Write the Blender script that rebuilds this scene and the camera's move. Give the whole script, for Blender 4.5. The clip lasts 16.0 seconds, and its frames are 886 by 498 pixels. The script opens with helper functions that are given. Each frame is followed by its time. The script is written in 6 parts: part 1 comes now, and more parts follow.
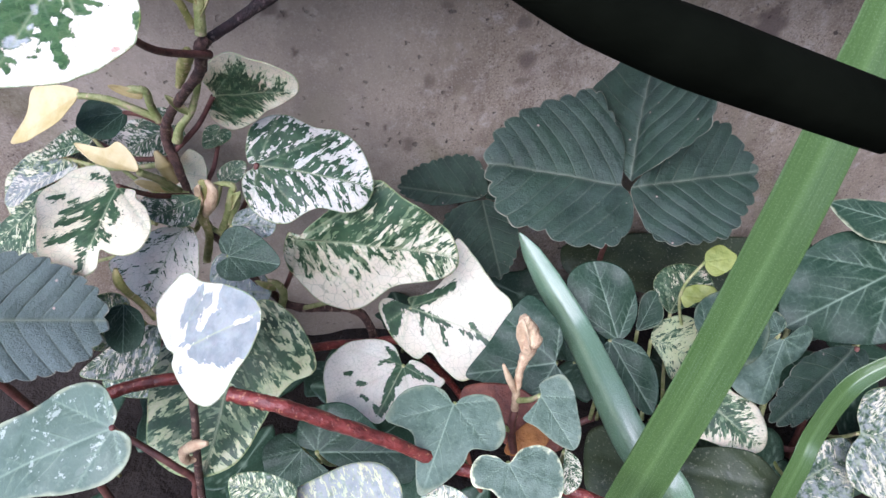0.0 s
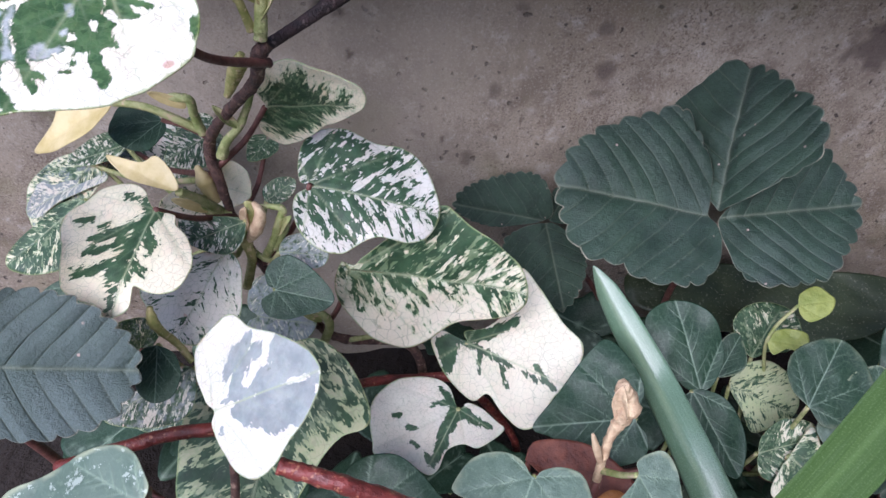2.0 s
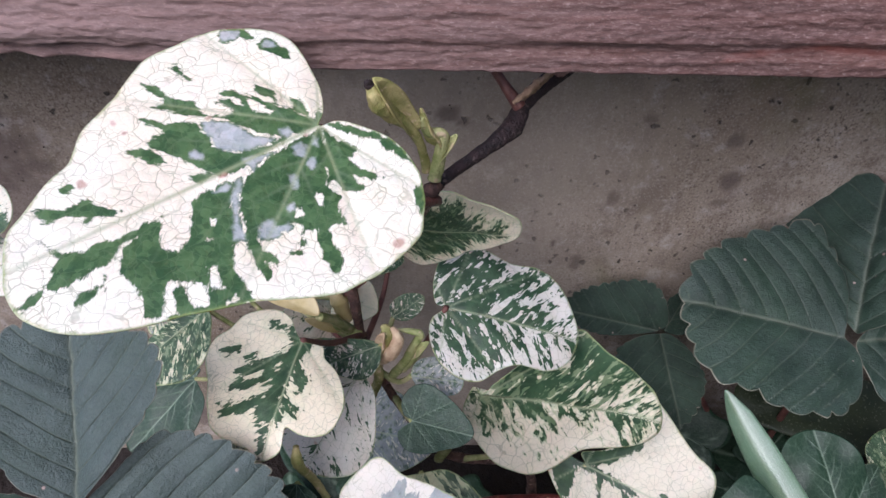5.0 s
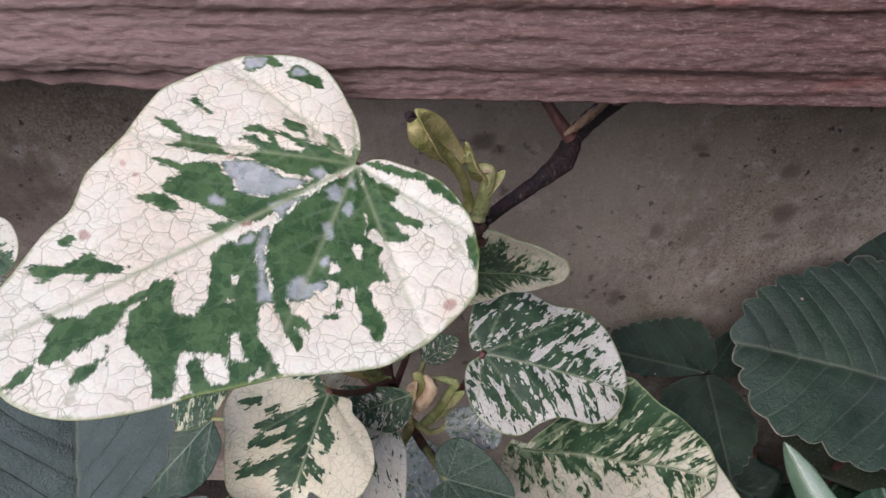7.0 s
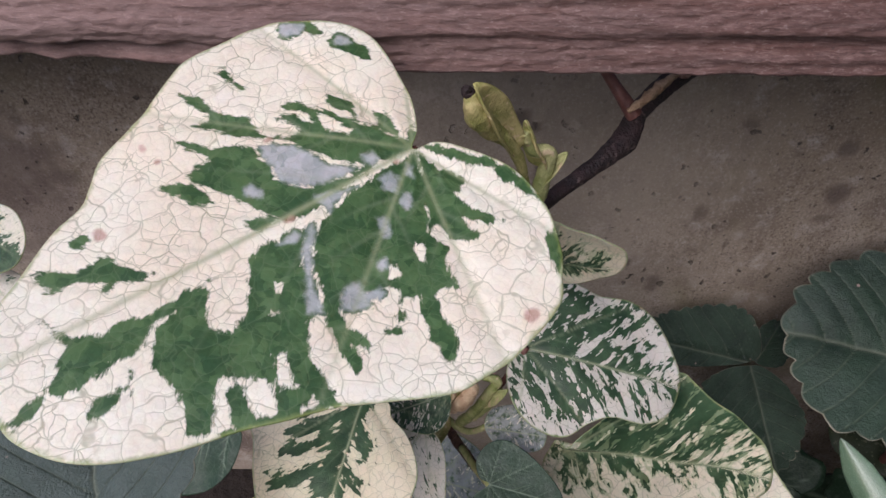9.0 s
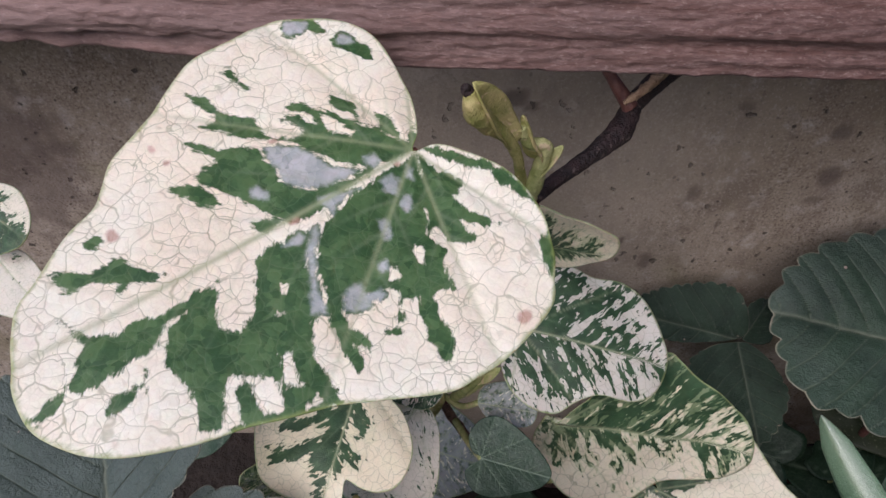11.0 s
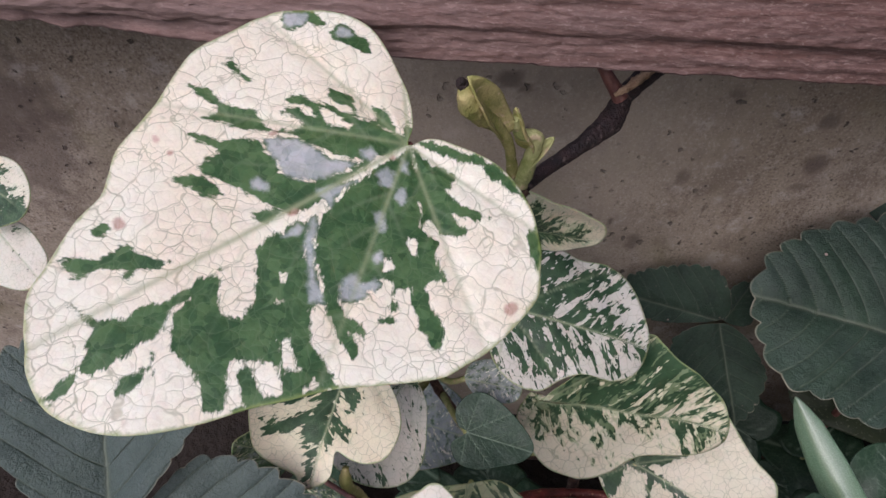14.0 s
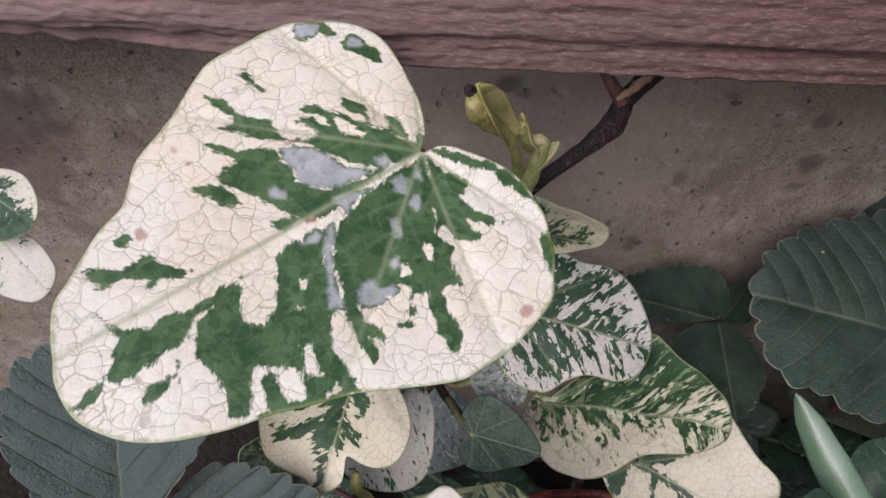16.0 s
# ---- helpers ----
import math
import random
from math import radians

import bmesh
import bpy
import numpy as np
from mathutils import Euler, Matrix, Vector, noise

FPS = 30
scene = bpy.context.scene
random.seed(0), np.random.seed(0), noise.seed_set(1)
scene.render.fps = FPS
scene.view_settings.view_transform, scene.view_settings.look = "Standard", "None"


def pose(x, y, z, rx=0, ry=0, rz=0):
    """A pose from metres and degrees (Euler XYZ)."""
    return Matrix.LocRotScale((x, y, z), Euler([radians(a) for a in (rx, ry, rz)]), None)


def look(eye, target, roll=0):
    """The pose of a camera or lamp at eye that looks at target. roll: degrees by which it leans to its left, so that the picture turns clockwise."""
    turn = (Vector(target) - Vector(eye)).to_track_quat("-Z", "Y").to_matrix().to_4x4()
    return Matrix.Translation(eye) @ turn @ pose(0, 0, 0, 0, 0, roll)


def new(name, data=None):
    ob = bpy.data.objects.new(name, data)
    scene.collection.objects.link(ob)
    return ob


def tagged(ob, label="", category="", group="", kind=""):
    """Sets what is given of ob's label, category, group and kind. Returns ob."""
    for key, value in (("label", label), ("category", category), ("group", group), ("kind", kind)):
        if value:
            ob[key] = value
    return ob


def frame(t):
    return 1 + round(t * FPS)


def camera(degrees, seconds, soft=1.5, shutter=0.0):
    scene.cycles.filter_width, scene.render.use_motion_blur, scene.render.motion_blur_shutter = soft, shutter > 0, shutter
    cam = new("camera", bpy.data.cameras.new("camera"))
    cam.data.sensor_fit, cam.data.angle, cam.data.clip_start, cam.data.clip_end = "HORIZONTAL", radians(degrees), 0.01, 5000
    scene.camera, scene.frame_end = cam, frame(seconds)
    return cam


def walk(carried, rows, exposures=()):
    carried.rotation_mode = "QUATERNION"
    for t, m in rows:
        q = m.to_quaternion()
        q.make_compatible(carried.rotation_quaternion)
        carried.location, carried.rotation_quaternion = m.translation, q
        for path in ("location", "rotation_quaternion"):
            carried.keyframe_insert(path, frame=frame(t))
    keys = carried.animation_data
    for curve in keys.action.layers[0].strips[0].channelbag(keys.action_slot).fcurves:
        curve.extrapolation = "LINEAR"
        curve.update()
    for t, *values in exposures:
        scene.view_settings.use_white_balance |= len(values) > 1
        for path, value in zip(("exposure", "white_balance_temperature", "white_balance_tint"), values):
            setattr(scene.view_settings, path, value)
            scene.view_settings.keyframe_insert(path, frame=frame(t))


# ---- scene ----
cam = camera(66.61, 16.0)
PATH = [
    (0, (0.01943, 0.02353, 0.32670), (0.00703, 0.16750, 0.18842), -3.00),
    (0.5, (0.01166, 0.02797, 0.32253), (-0.00235, 0.17146, 0.18392), -2.86),
    (1, (0.00581, 0.03350, 0.31920), (-0.00954, 0.17637, 0.18009), -2.75),
    (1.5, (0.00448, 0.04170, 0.31649), (-0.01182, 0.18419, 0.17710), -2.43),
    (2, (-0.00013, 0.05134, 0.31792), (-0.01678, 0.19335, 0.17807), -2.00),
    (2.5, (-0.00700, 0.05645, 0.31603), (-0.02434, 0.19839, 0.17620), -1.90),
    (3, (-0.01390, 0.06113, 0.31773), (-0.03234, 0.20321, 0.17820), -1.77),
    (3.5, (-0.01888, 0.06449, 0.32223), (-0.03942, 0.20918, 0.18569), -2.04),
    (4, (-0.02601, 0.06440, 0.32583), (-0.04919, 0.21211, 0.19299), -2.28),
    (4.5, (-0.02985, 0.06548, 0.32874), (-0.05497, 0.21538, 0.19875), -2.44),
    (7, (-0.03950, 0.08022, 0.32351), (-0.07188, 0.23460, 0.20055), -3.30),
    (7.5, (-0.04226, 0.08683, 0.32332), (-0.07504, 0.24095, 0.20016), -3.65),
    (8, (-0.04719, 0.09079, 0.32216), (-0.08043, 0.24383, 0.19777), -4.01),
    (8.5, (-0.04894, 0.09312, 0.32039), (-0.08433, 0.24372, 0.19364), -4.63),
    (9, (-0.04928, 0.09046, 0.31778), (-0.08319, 0.24024, 0.18965), -4.12),
    (11.5, (-0.04949, 0.09098, 0.32500), (-0.08084, 0.23149, 0.18616), -2.82),
    (12, (-0.05057, 0.09087, 0.32626), (-0.08098, 0.22986, 0.18570), -2.25),
    (12.5, (-0.05017, 0.09110, 0.32683), (-0.07975, 0.22989, 0.18589), -1.96),
    (13, (-0.04989, 0.09089, 0.32727), (-0.07970, 0.22873, 0.18545), -2.01),
    (13.5, (-0.04945, 0.08837, 0.32580), (-0.07714, 0.23006, 0.18739), -1.36),
    (14, (-0.04921, 0.09021, 0.32786), (-0.07730, 0.22702, 0.18470), -1.15),
    (14.5, (-0.05177, 0.08973, 0.32822), (-0.07809, 0.22776, 0.18589), -1.14),
    (15, (-0.05184, 0.08846, 0.32730), (-0.07767, 0.22685, 0.18523), -0.95),
    (15.5, (-0.05070, 0.09003, 0.32748), (-0.07767, 0.22698, 0.18424), -1.75),
    (16, (-0.05166, 0.08871, 0.32898), (-0.07786, 0.22684, 0.18674), -1.55),
]
EXPOSURES = [(0.0, 1.06, 5650, 21), (1.5, 0.86, 5700, 21), (3.0, 0.76, 5800, 21), (4.5, 0.58, 5950, 21), (7.0, 0.17, 6250, 21), (9.0, 0.08, 6450, 21), (16.0, 0.07, 6450, 21)]
walk(cam, [(t, look(eye, target, roll)) for t, eye, target, roll in PATH], EXPOSURES)

# ---------------------------------------------------------------- light
world = bpy.data.worlds.new("sky")
scene.world = world
world.use_nodes = True
wn = world.node_tree
sky = wn.nodes.new("ShaderNodeTexSky")
sky.sky_type = "NISHITA"
sky.sun_disc = False
sky.sun_elevation = radians(44)
sky.sun_rotation = radians(197)
background = wn.nodes["Background"]
background.inputs["Strength"].default_value = 0.15
wn.links.new(sky.outputs["Color"], background.inputs["Color"])

sun = new("sun", bpy.data.lights.new("sun", "SUN"))
sun.data.energy = 2.7
sun.data.angle = radians(55)
sun.data.color = (1.0, 0.97, 0.93)
sun.matrix_world = look((-0.34, -1.0, 1.03), (0, 0, 0))


# ---------------------------------------------------------------- materials
class Nodes:
    """A short way to write node trees."""

    def __init__(self, name):
        self.mat = bpy.data.materials.new(name)
        self.mat.use_nodes = True
        self.tree = self.mat.node_tree
        self.bsdf = self.tree.nodes["Principled BSDF"]

    def put(self, socket, value):
        if hasattr(value, "links"):
            self.tree.links.new(value, socket)
        else:
            socket.default_value = value

    def set(self, **values):
        for key, value in values.items():
            self.put(self.bsdf.inputs[key.replace("_", " ")], value)

    def node(self, kind, **inputs):
        n = self.tree.nodes.new("ShaderNode" + kind)
        for key, value in inputs.items():
            self.put(n.inputs[key], value)
        return n

    def math(self, op, a, b=0.0, c=0.0):
        n = self.tree.nodes.new("ShaderNodeMath")
        n.operation = op
        for socket, value in zip(n.inputs, (a, b, c)):
            self.put(socket, value)
        return n.outputs[0]

    def mix(self, fac, a, b):
        n = self.tree.nodes.new("ShaderNodeMix")
        n.data_type = "RGBA"
        self.put(n.inputs["Factor"], fac)
        self.put(n.inputs["A"], a if hasattr(a, "links") else (*a, 1))
        self.put(n.inputs["B"], b if hasattr(b, "links") else (*b, 1))
        return n.outputs["Result"]

    def step(self, value, low, high):
        n = self.tree.nodes.new("ShaderNodeMapRange")
        n.interpolation_type = "SMOOTHSTEP"
        for key, v in (("Value", value), ("From Min", low), ("From Max", high)):
            self.put(n.inputs[key], v)
        return n.outputs["Result"]

    def attr(self, name, out="Fac"):
        n = self.tree.nodes.new("ShaderNodeAttribute")
        n.attribute_name = name
        return n.outputs[out]

    def coords(self):
        return self.node("TexCoord").outputs["Object"]

    def scaled(self, vector, factors, shift=0.0):
        n = self.tree.nodes.new("ShaderNodeVectorMath")
        n.operation = "MULTIPLY_ADD"
        self.put(n.inputs[0], vector)
        self.put(n.inputs[1], factors)
        if hasattr(shift, "links"):
            self.put(n.inputs[2], shift)
        else:
            self.put(n.inputs[2], (shift, shift, shift))
        return n.outputs[0]

    def noise(self, vector, scale, detail=4.0, rough=0.55, distort=0.0):
        n = self.node("TexNoise", Vector=vector, Scale=scale, Detail=detail, Roughness=rough, Distortion=distort)
        return n.outputs["Fac"]

    def cells(self, vector, scale, feature="DISTANCE_TO_EDGE"):
        n = self.node("TexVoronoi", Vector=vector, Scale=scale)
        n.feature = feature
        return n.outputs["Distance"]

    def wobble(self, vector, scale, amount):
        n = self.node("TexNoise", Vector=vector, Scale=scale, Detail=2.0)
        return self.scaled(n.outputs["Color"], (amount, amount, amount), vector)

    def random(self):
        return self.node("ObjectInfo").outputs["Random"]

    def bump(self, height, distance, strength=1.0):
        self.put(self.bsdf.inputs["Normal"], self.node("Bump", Height=height, Distance=distance, Strength=strength).outputs["Normal"])


def variegated_material():
    """Ivy: green blotches that run out along the veins over a cream blade, with a net of fine veins."""
    m = Nodes("variegated_leaf")
    where, rays, shift = m.attr("leafco", "Vector"), m.attr("rayco", "Vector"), m.math("MULTIPLY", m.random(), 37.0)
    at = m.scaled(where, (1, 1, 1), shift)
    along = m.scaled(rays, (1, 1, 1), shift)
    streaks = m.noise(along, 2.5, 3.0, 0.62, 0.7)
    fine = m.noise(along, 11.0, 2.0, 0.6, 0.6)
    ragged = m.noise(at, 14.0, 3.0, 0.6)
    amount = m.math("MULTIPLY_ADD", m.math("SUBTRACT", streaks, 0.5), m.attr("streaky"), m.attr("green"))
    dashes = m.noise(along, 5.5, 2.0, 0.6, 0.9)
    amount = m.math("ADD", amount, m.math("MULTIPLY", m.math("SUBTRACT", dashes, 0.5), m.math("MULTIPLY", m.attr("streaky"), 1.1)))
    amount = m.math("ADD", amount, m.math("MULTIPLY", m.math("SUBTRACT", fine, 0.5), m.math("MULTIPLY", m.attr("streaky"), 0.6)))
    amount = m.math("ADD", amount, m.math("MULTIPLY", m.math("SUBTRACT", ragged, 0.5), 0.35))
    mask = m.step(amount, -0.03, 0.03)
    grey = m.math("ADD", m.attr("grey"), m.math("MULTIPLY", m.math("SUBTRACT", m.noise(at, 11.0, 4.0, 0.65), 0.52), 2.2))
    grey = m.step(grey, -0.1, 0.4)
    tone = m.step(m.noise(at, 8.0, 5.0, 0.65), 0.28, 0.72)
    deep = m.mix(tone, (0.017, 0.047, 0.022), (0.050, 0.108, 0.050))
    pale = m.mix(tone, (0.26, 0.290, 0.295), (0.39, 0.410, 0.410))
    leafgreen = m.mix(m.math("MULTIPLY", grey, 0.8), deep, pale)
    cream = m.mix(m.math("MINIMUM", m.attr("warm"), 1.0), (0.60, 0.590, 0.560), (0.75, 0.685, 0.50))
    cream = m.mix(m.math("SUBTRACT", m.attr("warm"), 1.0), cream, (0.33, 0.40, 0.17))
    cream = m.mix(m.math("MULTIPLY", m.noise(at, 2.2, 3.0), 0.45), cream, (0.78, 0.69, 0.565))
    net = m.step(m.cells(m.wobble(at, 9.0, 0.06), 16.0), 0.0, 0.05)
    small = m.step(m.cells(m.wobble(at, 20.0, 0.02), 44.0), 0.0, 0.10)
    lines = m.math("SUBTRACT", 1.0, m.math("MULTIPLY", net, m.math("ADD", m.math("MULTIPLY", small, 0.26), 0.74)))
    cream = m.mix(m.math("MULTIPLY", lines, m.math("MULTIPLY_ADD", m.noise(at, 5.0, 2.0), 1.1, -0.08)), cream, (0.27, 0.29, 0.18))
    spots = m.step(m.noise(at, 7.0, 1.0), 0.76, 0.80)
    cream = m.mix(m.math("MULTIPLY", spots, 0.6), cream, (0.55, 0.30, 0.22))
    haze = m.math("ADD", amount, m.math("MULTIPLY", m.math("SUBTRACT", m.noise(at, 9.0, 3.0), 0.5), 0.7))
    haze = m.math("MULTIPLY", m.step(haze, -0.26, -0.10), m.math("MULTIPLY", m.math("MULTIPLY", m.math("MINIMUM", m.attr("warm"), 1.0), 0.62), m.step(m.attr("streaky"), 0.5, 1.5)))
    cream = m.mix(haze, cream, (0.34, 0.42, 0.22))
    sage = m.math("ADD", m.math("MULTIPLY", m.noise(along, 7.5, 2.0, 0.6, 0.8), 0.6), m.math("MULTIPLY", m.noise(at, 12.0, 3.0, 0.6), 0.4))
    sage = m.math("MULTIPLY", m.step(sage, 0.53, 0.565), m.math("MULTIPLY", m.step(m.attr("streaky"), 0.6, 1.6), m.step(m.attr("warm"), 0.15, 0.85)))
    leafgreen = m.mix(m.math("MULTIPLY", sage, 0.6), leafgreen, m.mix(tone, (0.175, 0.255, 0.125), (0.33, 0.40, 0.24)))
    colour = m.mix(mask, cream, leafgreen)
    colour = m.mix(m.math("MULTIPLY", m.step(m.math("ADD", m.attr("rust"), m.math("MULTIPLY", m.math("SUBTRACT", ragged, 0.5), 0.8)), 0.1, 0.7), 0.75), colour, (0.36, 0.15, 0.10))
    veins = m.attr("vein")
    side = m.attr("side_vein")
    colour = m.mix(m.math("MULTIPLY", side, 0.22), colour, (0.30, 0.38, 0.24))
    colour = m.mix(m.math("MULTIPLY", veins, 0.7), colour, (0.36, 0.41, 0.25))
    edge = m.step(m.math("ADD", m.attr("rim"), m.math("MULTIPLY", m.math("SUBTRACT", ragged, 0.5), 0.05)), 0.975, 0.998)
    colour = m.mix(m.math("MULTIPLY", edge, 0.75), colour, (0.30, 0.37, 0.17))
    m.set(Base_Color=colour, Roughness=m.math("MULTIPLY_ADD", tone, 0.2, 0.36), IOR=1.42)
    m.set(Subsurface_Weight=0.12, Subsurface_Scale=0.002)
    relief = m.math("ADD", m.math("MULTIPLY", lines, -0.5), m.math("MULTIPLY", m.noise(at, 30.0, 2.0), 0.4))
    m.bump(relief, 0.0003, 0.3)
    return m.mat


def large_leaf_material():
    """The large ivy leaf: green and silver patches with soft ragged edges on warm cream, and a net of thin veins."""
    m = Nodes("large_variegated_leaf")
    at = m.attr("leafco", "Vector")
    ragged = m.noise(at, 26.0, 4.0, 0.65)
    feather = m.noise(m.attr("rayco", "Vector"), 9.0, 4.0, 0.7, 0.6)
    amount = m.math("ADD", m.attr("green"), m.math("MULTIPLY", m.math("SUBTRACT", ragged, 0.5), 0.75))
    amount = m.math("ADD", amount, m.math("MULTIPLY", m.math("SUBTRACT", feather, 0.42), 1.0))
    mask = m.step(amount, -0.09, 0.09)
    cell = m.node("TexVoronoi", Vector=m.wobble(at, 14.0, 0.05), Scale=40.0)
    patchy = m.node("SeparateColor", Color=cell.outputs["Color"]).outputs["Red"]
    tone = m.step(m.math("ADD", m.math("MULTIPLY", m.noise(at, 7.0, 5.0, 0.7), 0.8), m.math("MULTIPLY", patchy, 0.2)), 0.34, 0.68)
    deep = m.mix(tone, (0.026, 0.078, 0.026), (0.082, 0.160, 0.062))
    silver = m.mix(tone, (0.30, 0.34, 0.34), (0.48, 0.50, 0.51))
    leafgreen = m.mix(m.step(m.math("ADD", m.attr("grey"), m.math("MULTIPLY", m.math("SUBTRACT", m.noise(at, 30.0, 4.0, 0.7), 0.5), 1.0)), -0.22, 0.30), deep, silver)
    cream = m.mix(m.step(m.noise(at, 2.6, 3.0), 0.35, 0.65), (0.88, 0.85, 0.73), (0.85, 0.765, 0.625))
    cream = m.mix(m.math("MULTIPLY", m.step(patchy, 0.3, 1.0), 0.28), cream, (0.74, 0.66, 0.55))
    blush = m.step(m.noise(at, 17.0, 4.0, 0.7), 0.56, 0.72)
    cream = m.mix(m.math("MULTIPLY", blush, 0.32), cream, (0.70, 0.56, 0.46))
    bent = m.wobble(at, 11.0, 0.07)
    large = m.cells(bent, 15.0)
    middle = m.cells(m.wobble(at, 24.0, 0.028), 27.0)
    small = m.cells(m.wobble(at, 50.0, 0.012), 62.0)
    net = m.math("SUBTRACT", 1.0, m.step(large, 0.0, 0.036))
    net = m.math("MAXIMUM", net, m.math("MULTIPLY", m.math("SUBTRACT", 1.0, m.step(middle, 0.0, 0.046)), m.step(m.noise(at, 9.0, 2.0), 0.36, 0.62)))
    hair = m.math("MULTIPLY", m.math("SUBTRACT", 1.0, m.step(small, 0.0, 0.09)), 0.16)
    faint = m.math("MULTIPLY_ADD", m.noise(at, 5.5, 3.0), 1.1, -0.02)
    cream = m.mix(m.math("MULTIPLY", m.math("MAXIMUM", m.math("MULTIPLY", net, 0.95), hair), faint), cream, (0.20, 0.215, 0.105))
    flecks = m.math("MULTIPLY", m.step(m.noise(at, 34.0, 3.0, 0.6), 0.69, 0.74), m.step(m.noise(at, 6.0, 1.0), 0.48, 0.58))
    cream = m.mix(m.math("MULTIPLY", flecks, 0.6), cream, (0.25, 0.34, 0.10))
    leafgreen = m.mix(m.math("MULTIPLY", net, 0.22), leafgreen, (0.17, 0.23, 0.13))
    colour = m.mix(mask, cream, leafgreen)
    rust = m.step(m.math("ADD", m.attr("rust"), m.math("MULTIPLY", m.math("SUBTRACT", ragged, 0.5), 0.8)), 0.1, 0.7)
    colour = m.mix(m.math("MULTIPLY", rust, 0.7), colour, m.mix(patchy, (0.28, 0.11, 0.06), (0.62, 0.36, 0.33)))
    colour = m.mix(m.math("MULTIPLY", m.attr("side_vein"), 0.24), colour, (0.30, 0.36, 0.24))
    colour = m.mix(m.math("MULTIPLY", m.attr("vein"), 0.75), colour, (0.31, 0.36, 0.21))
    edge = m.step(m.math("ADD", m.attr("rim"), m.math("MULTIPLY", m.math("SUBTRACT", ragged, 0.5), 0.05)), 0.978, 1.0)
    colour = m.mix(m.math("MULTIPLY", edge, 0.7), colour, (0.22, 0.29, 0.09))
    m.set(Base_Color=colour, Roughness=m.math("MULTIPLY_ADD", m.noise(at, 22.0, 3.0), 0.22, 0.30), IOR=1.45)
    m.set(Subsurface_Weight=0.12, Subsurface_Scale=0.002)
    pillow = m.math("MINIMUM", m.math("MULTIPLY", large, 2.0), 0.5)
    relief = m.math("ADD", m.math("ADD", pillow, m.math("MULTIPLY", m.math("MINIMUM", m.math("MULTIPLY", middle, 2.5), 0.5), 0.5)), m.math("MULTIPLY", m.noise(at, 60.0, 3.0), 0.35))
    m.bump(relief, 0.0005, 0.16)
    return m.mat


def ivy_material():
    """Plain ivy: dark green with pale veins and grey marbling."""
    m = Nodes("green_ivy_leaf")
    where, shift = m.attr("leafco", "Vector"), m.math("MULTIPLY", m.random(), 53.0)
    at = m.scaled(where, (1, 1, 1), shift)
    tone = m.noise(at, 3.5, 4.0)
    dark = m.mix(tone, (0.008, 0.027, 0.014), (0.026, 0.064, 0.034))
    pale = m.mix(tone, (0.058, 0.100, 0.072), (0.140, 0.195, 0.150))
    mask = m.step(m.math("ADD", m.attr("grey"), m.math("MULTIPLY", m.math("SUBTRACT", m.noise(at, 5.0, 3.0, 0.6, 0.5), 0.5), 1.3)), -0.15, 0.60)
    colour = m.mix(mask, dark, pale)
    lines = m.attr("side_vein")
    fine = m.math("SUBTRACT", 1.0, m.step(m.cells(m.wobble(at, 6.0, 0.08), 14.0), 0.0, 0.12))
    lines = m.math("ADD", lines, m.math("MULTIPLY", fine, 0.13))
    colour = m.mix(m.math("MULTIPLY", m.step(m.noise(at, 19.0, 4.0, 0.7), 0.52, 0.66), m.math("MULTIPLY_ADD", mask, 0.30, 0.16)), colour, (0.17, 0.235, 0.165))
    colour = m.mix(m.math("MULTIPLY", lines, 0.42), colour, (0.24, 0.33, 0.23))
    rimmed = m.math("ADD", m.attr("rim"), m.math("MULTIPLY", m.math("SUBTRACT", m.noise(at, 6.0, 2.0), 0.5), 0.35))
    edge = m.math("MULTIPLY", m.step(rimmed, 0.90, 1.02), m.attr("green"))
    flecks = m.math("MULTIPLY", m.step(m.noise(at, 11.0, 4.0, 0.68), 0.60, 0.64), m.step(m.attr("warm"), 0.7, 0.9))
    colour = m.mix(flecks, colour, (0.34, 0.40, 0.34))
    colour = m.mix(edge, colour, (0.62, 0.64, 0.40))
    colour = m.mix(m.math("MULTIPLY", m.attr("vein"), 0.65), colour, (0.27, 0.36, 0.26))
    m.set(Base_Color=colour, Roughness=m.math("MULTIPLY_ADD", m.noise(at, 7.0, 4.0), 0.45, 0.24), IOR=1.40)
    relief = m.math("ADD", m.math("MULTIPLY", lines, 0.5), m.math("MULTIPLY", m.noise(at, 26.0, 3.0), 0.6))
    m.bump(relief, 0.0004, 0.6)
    return m.mat


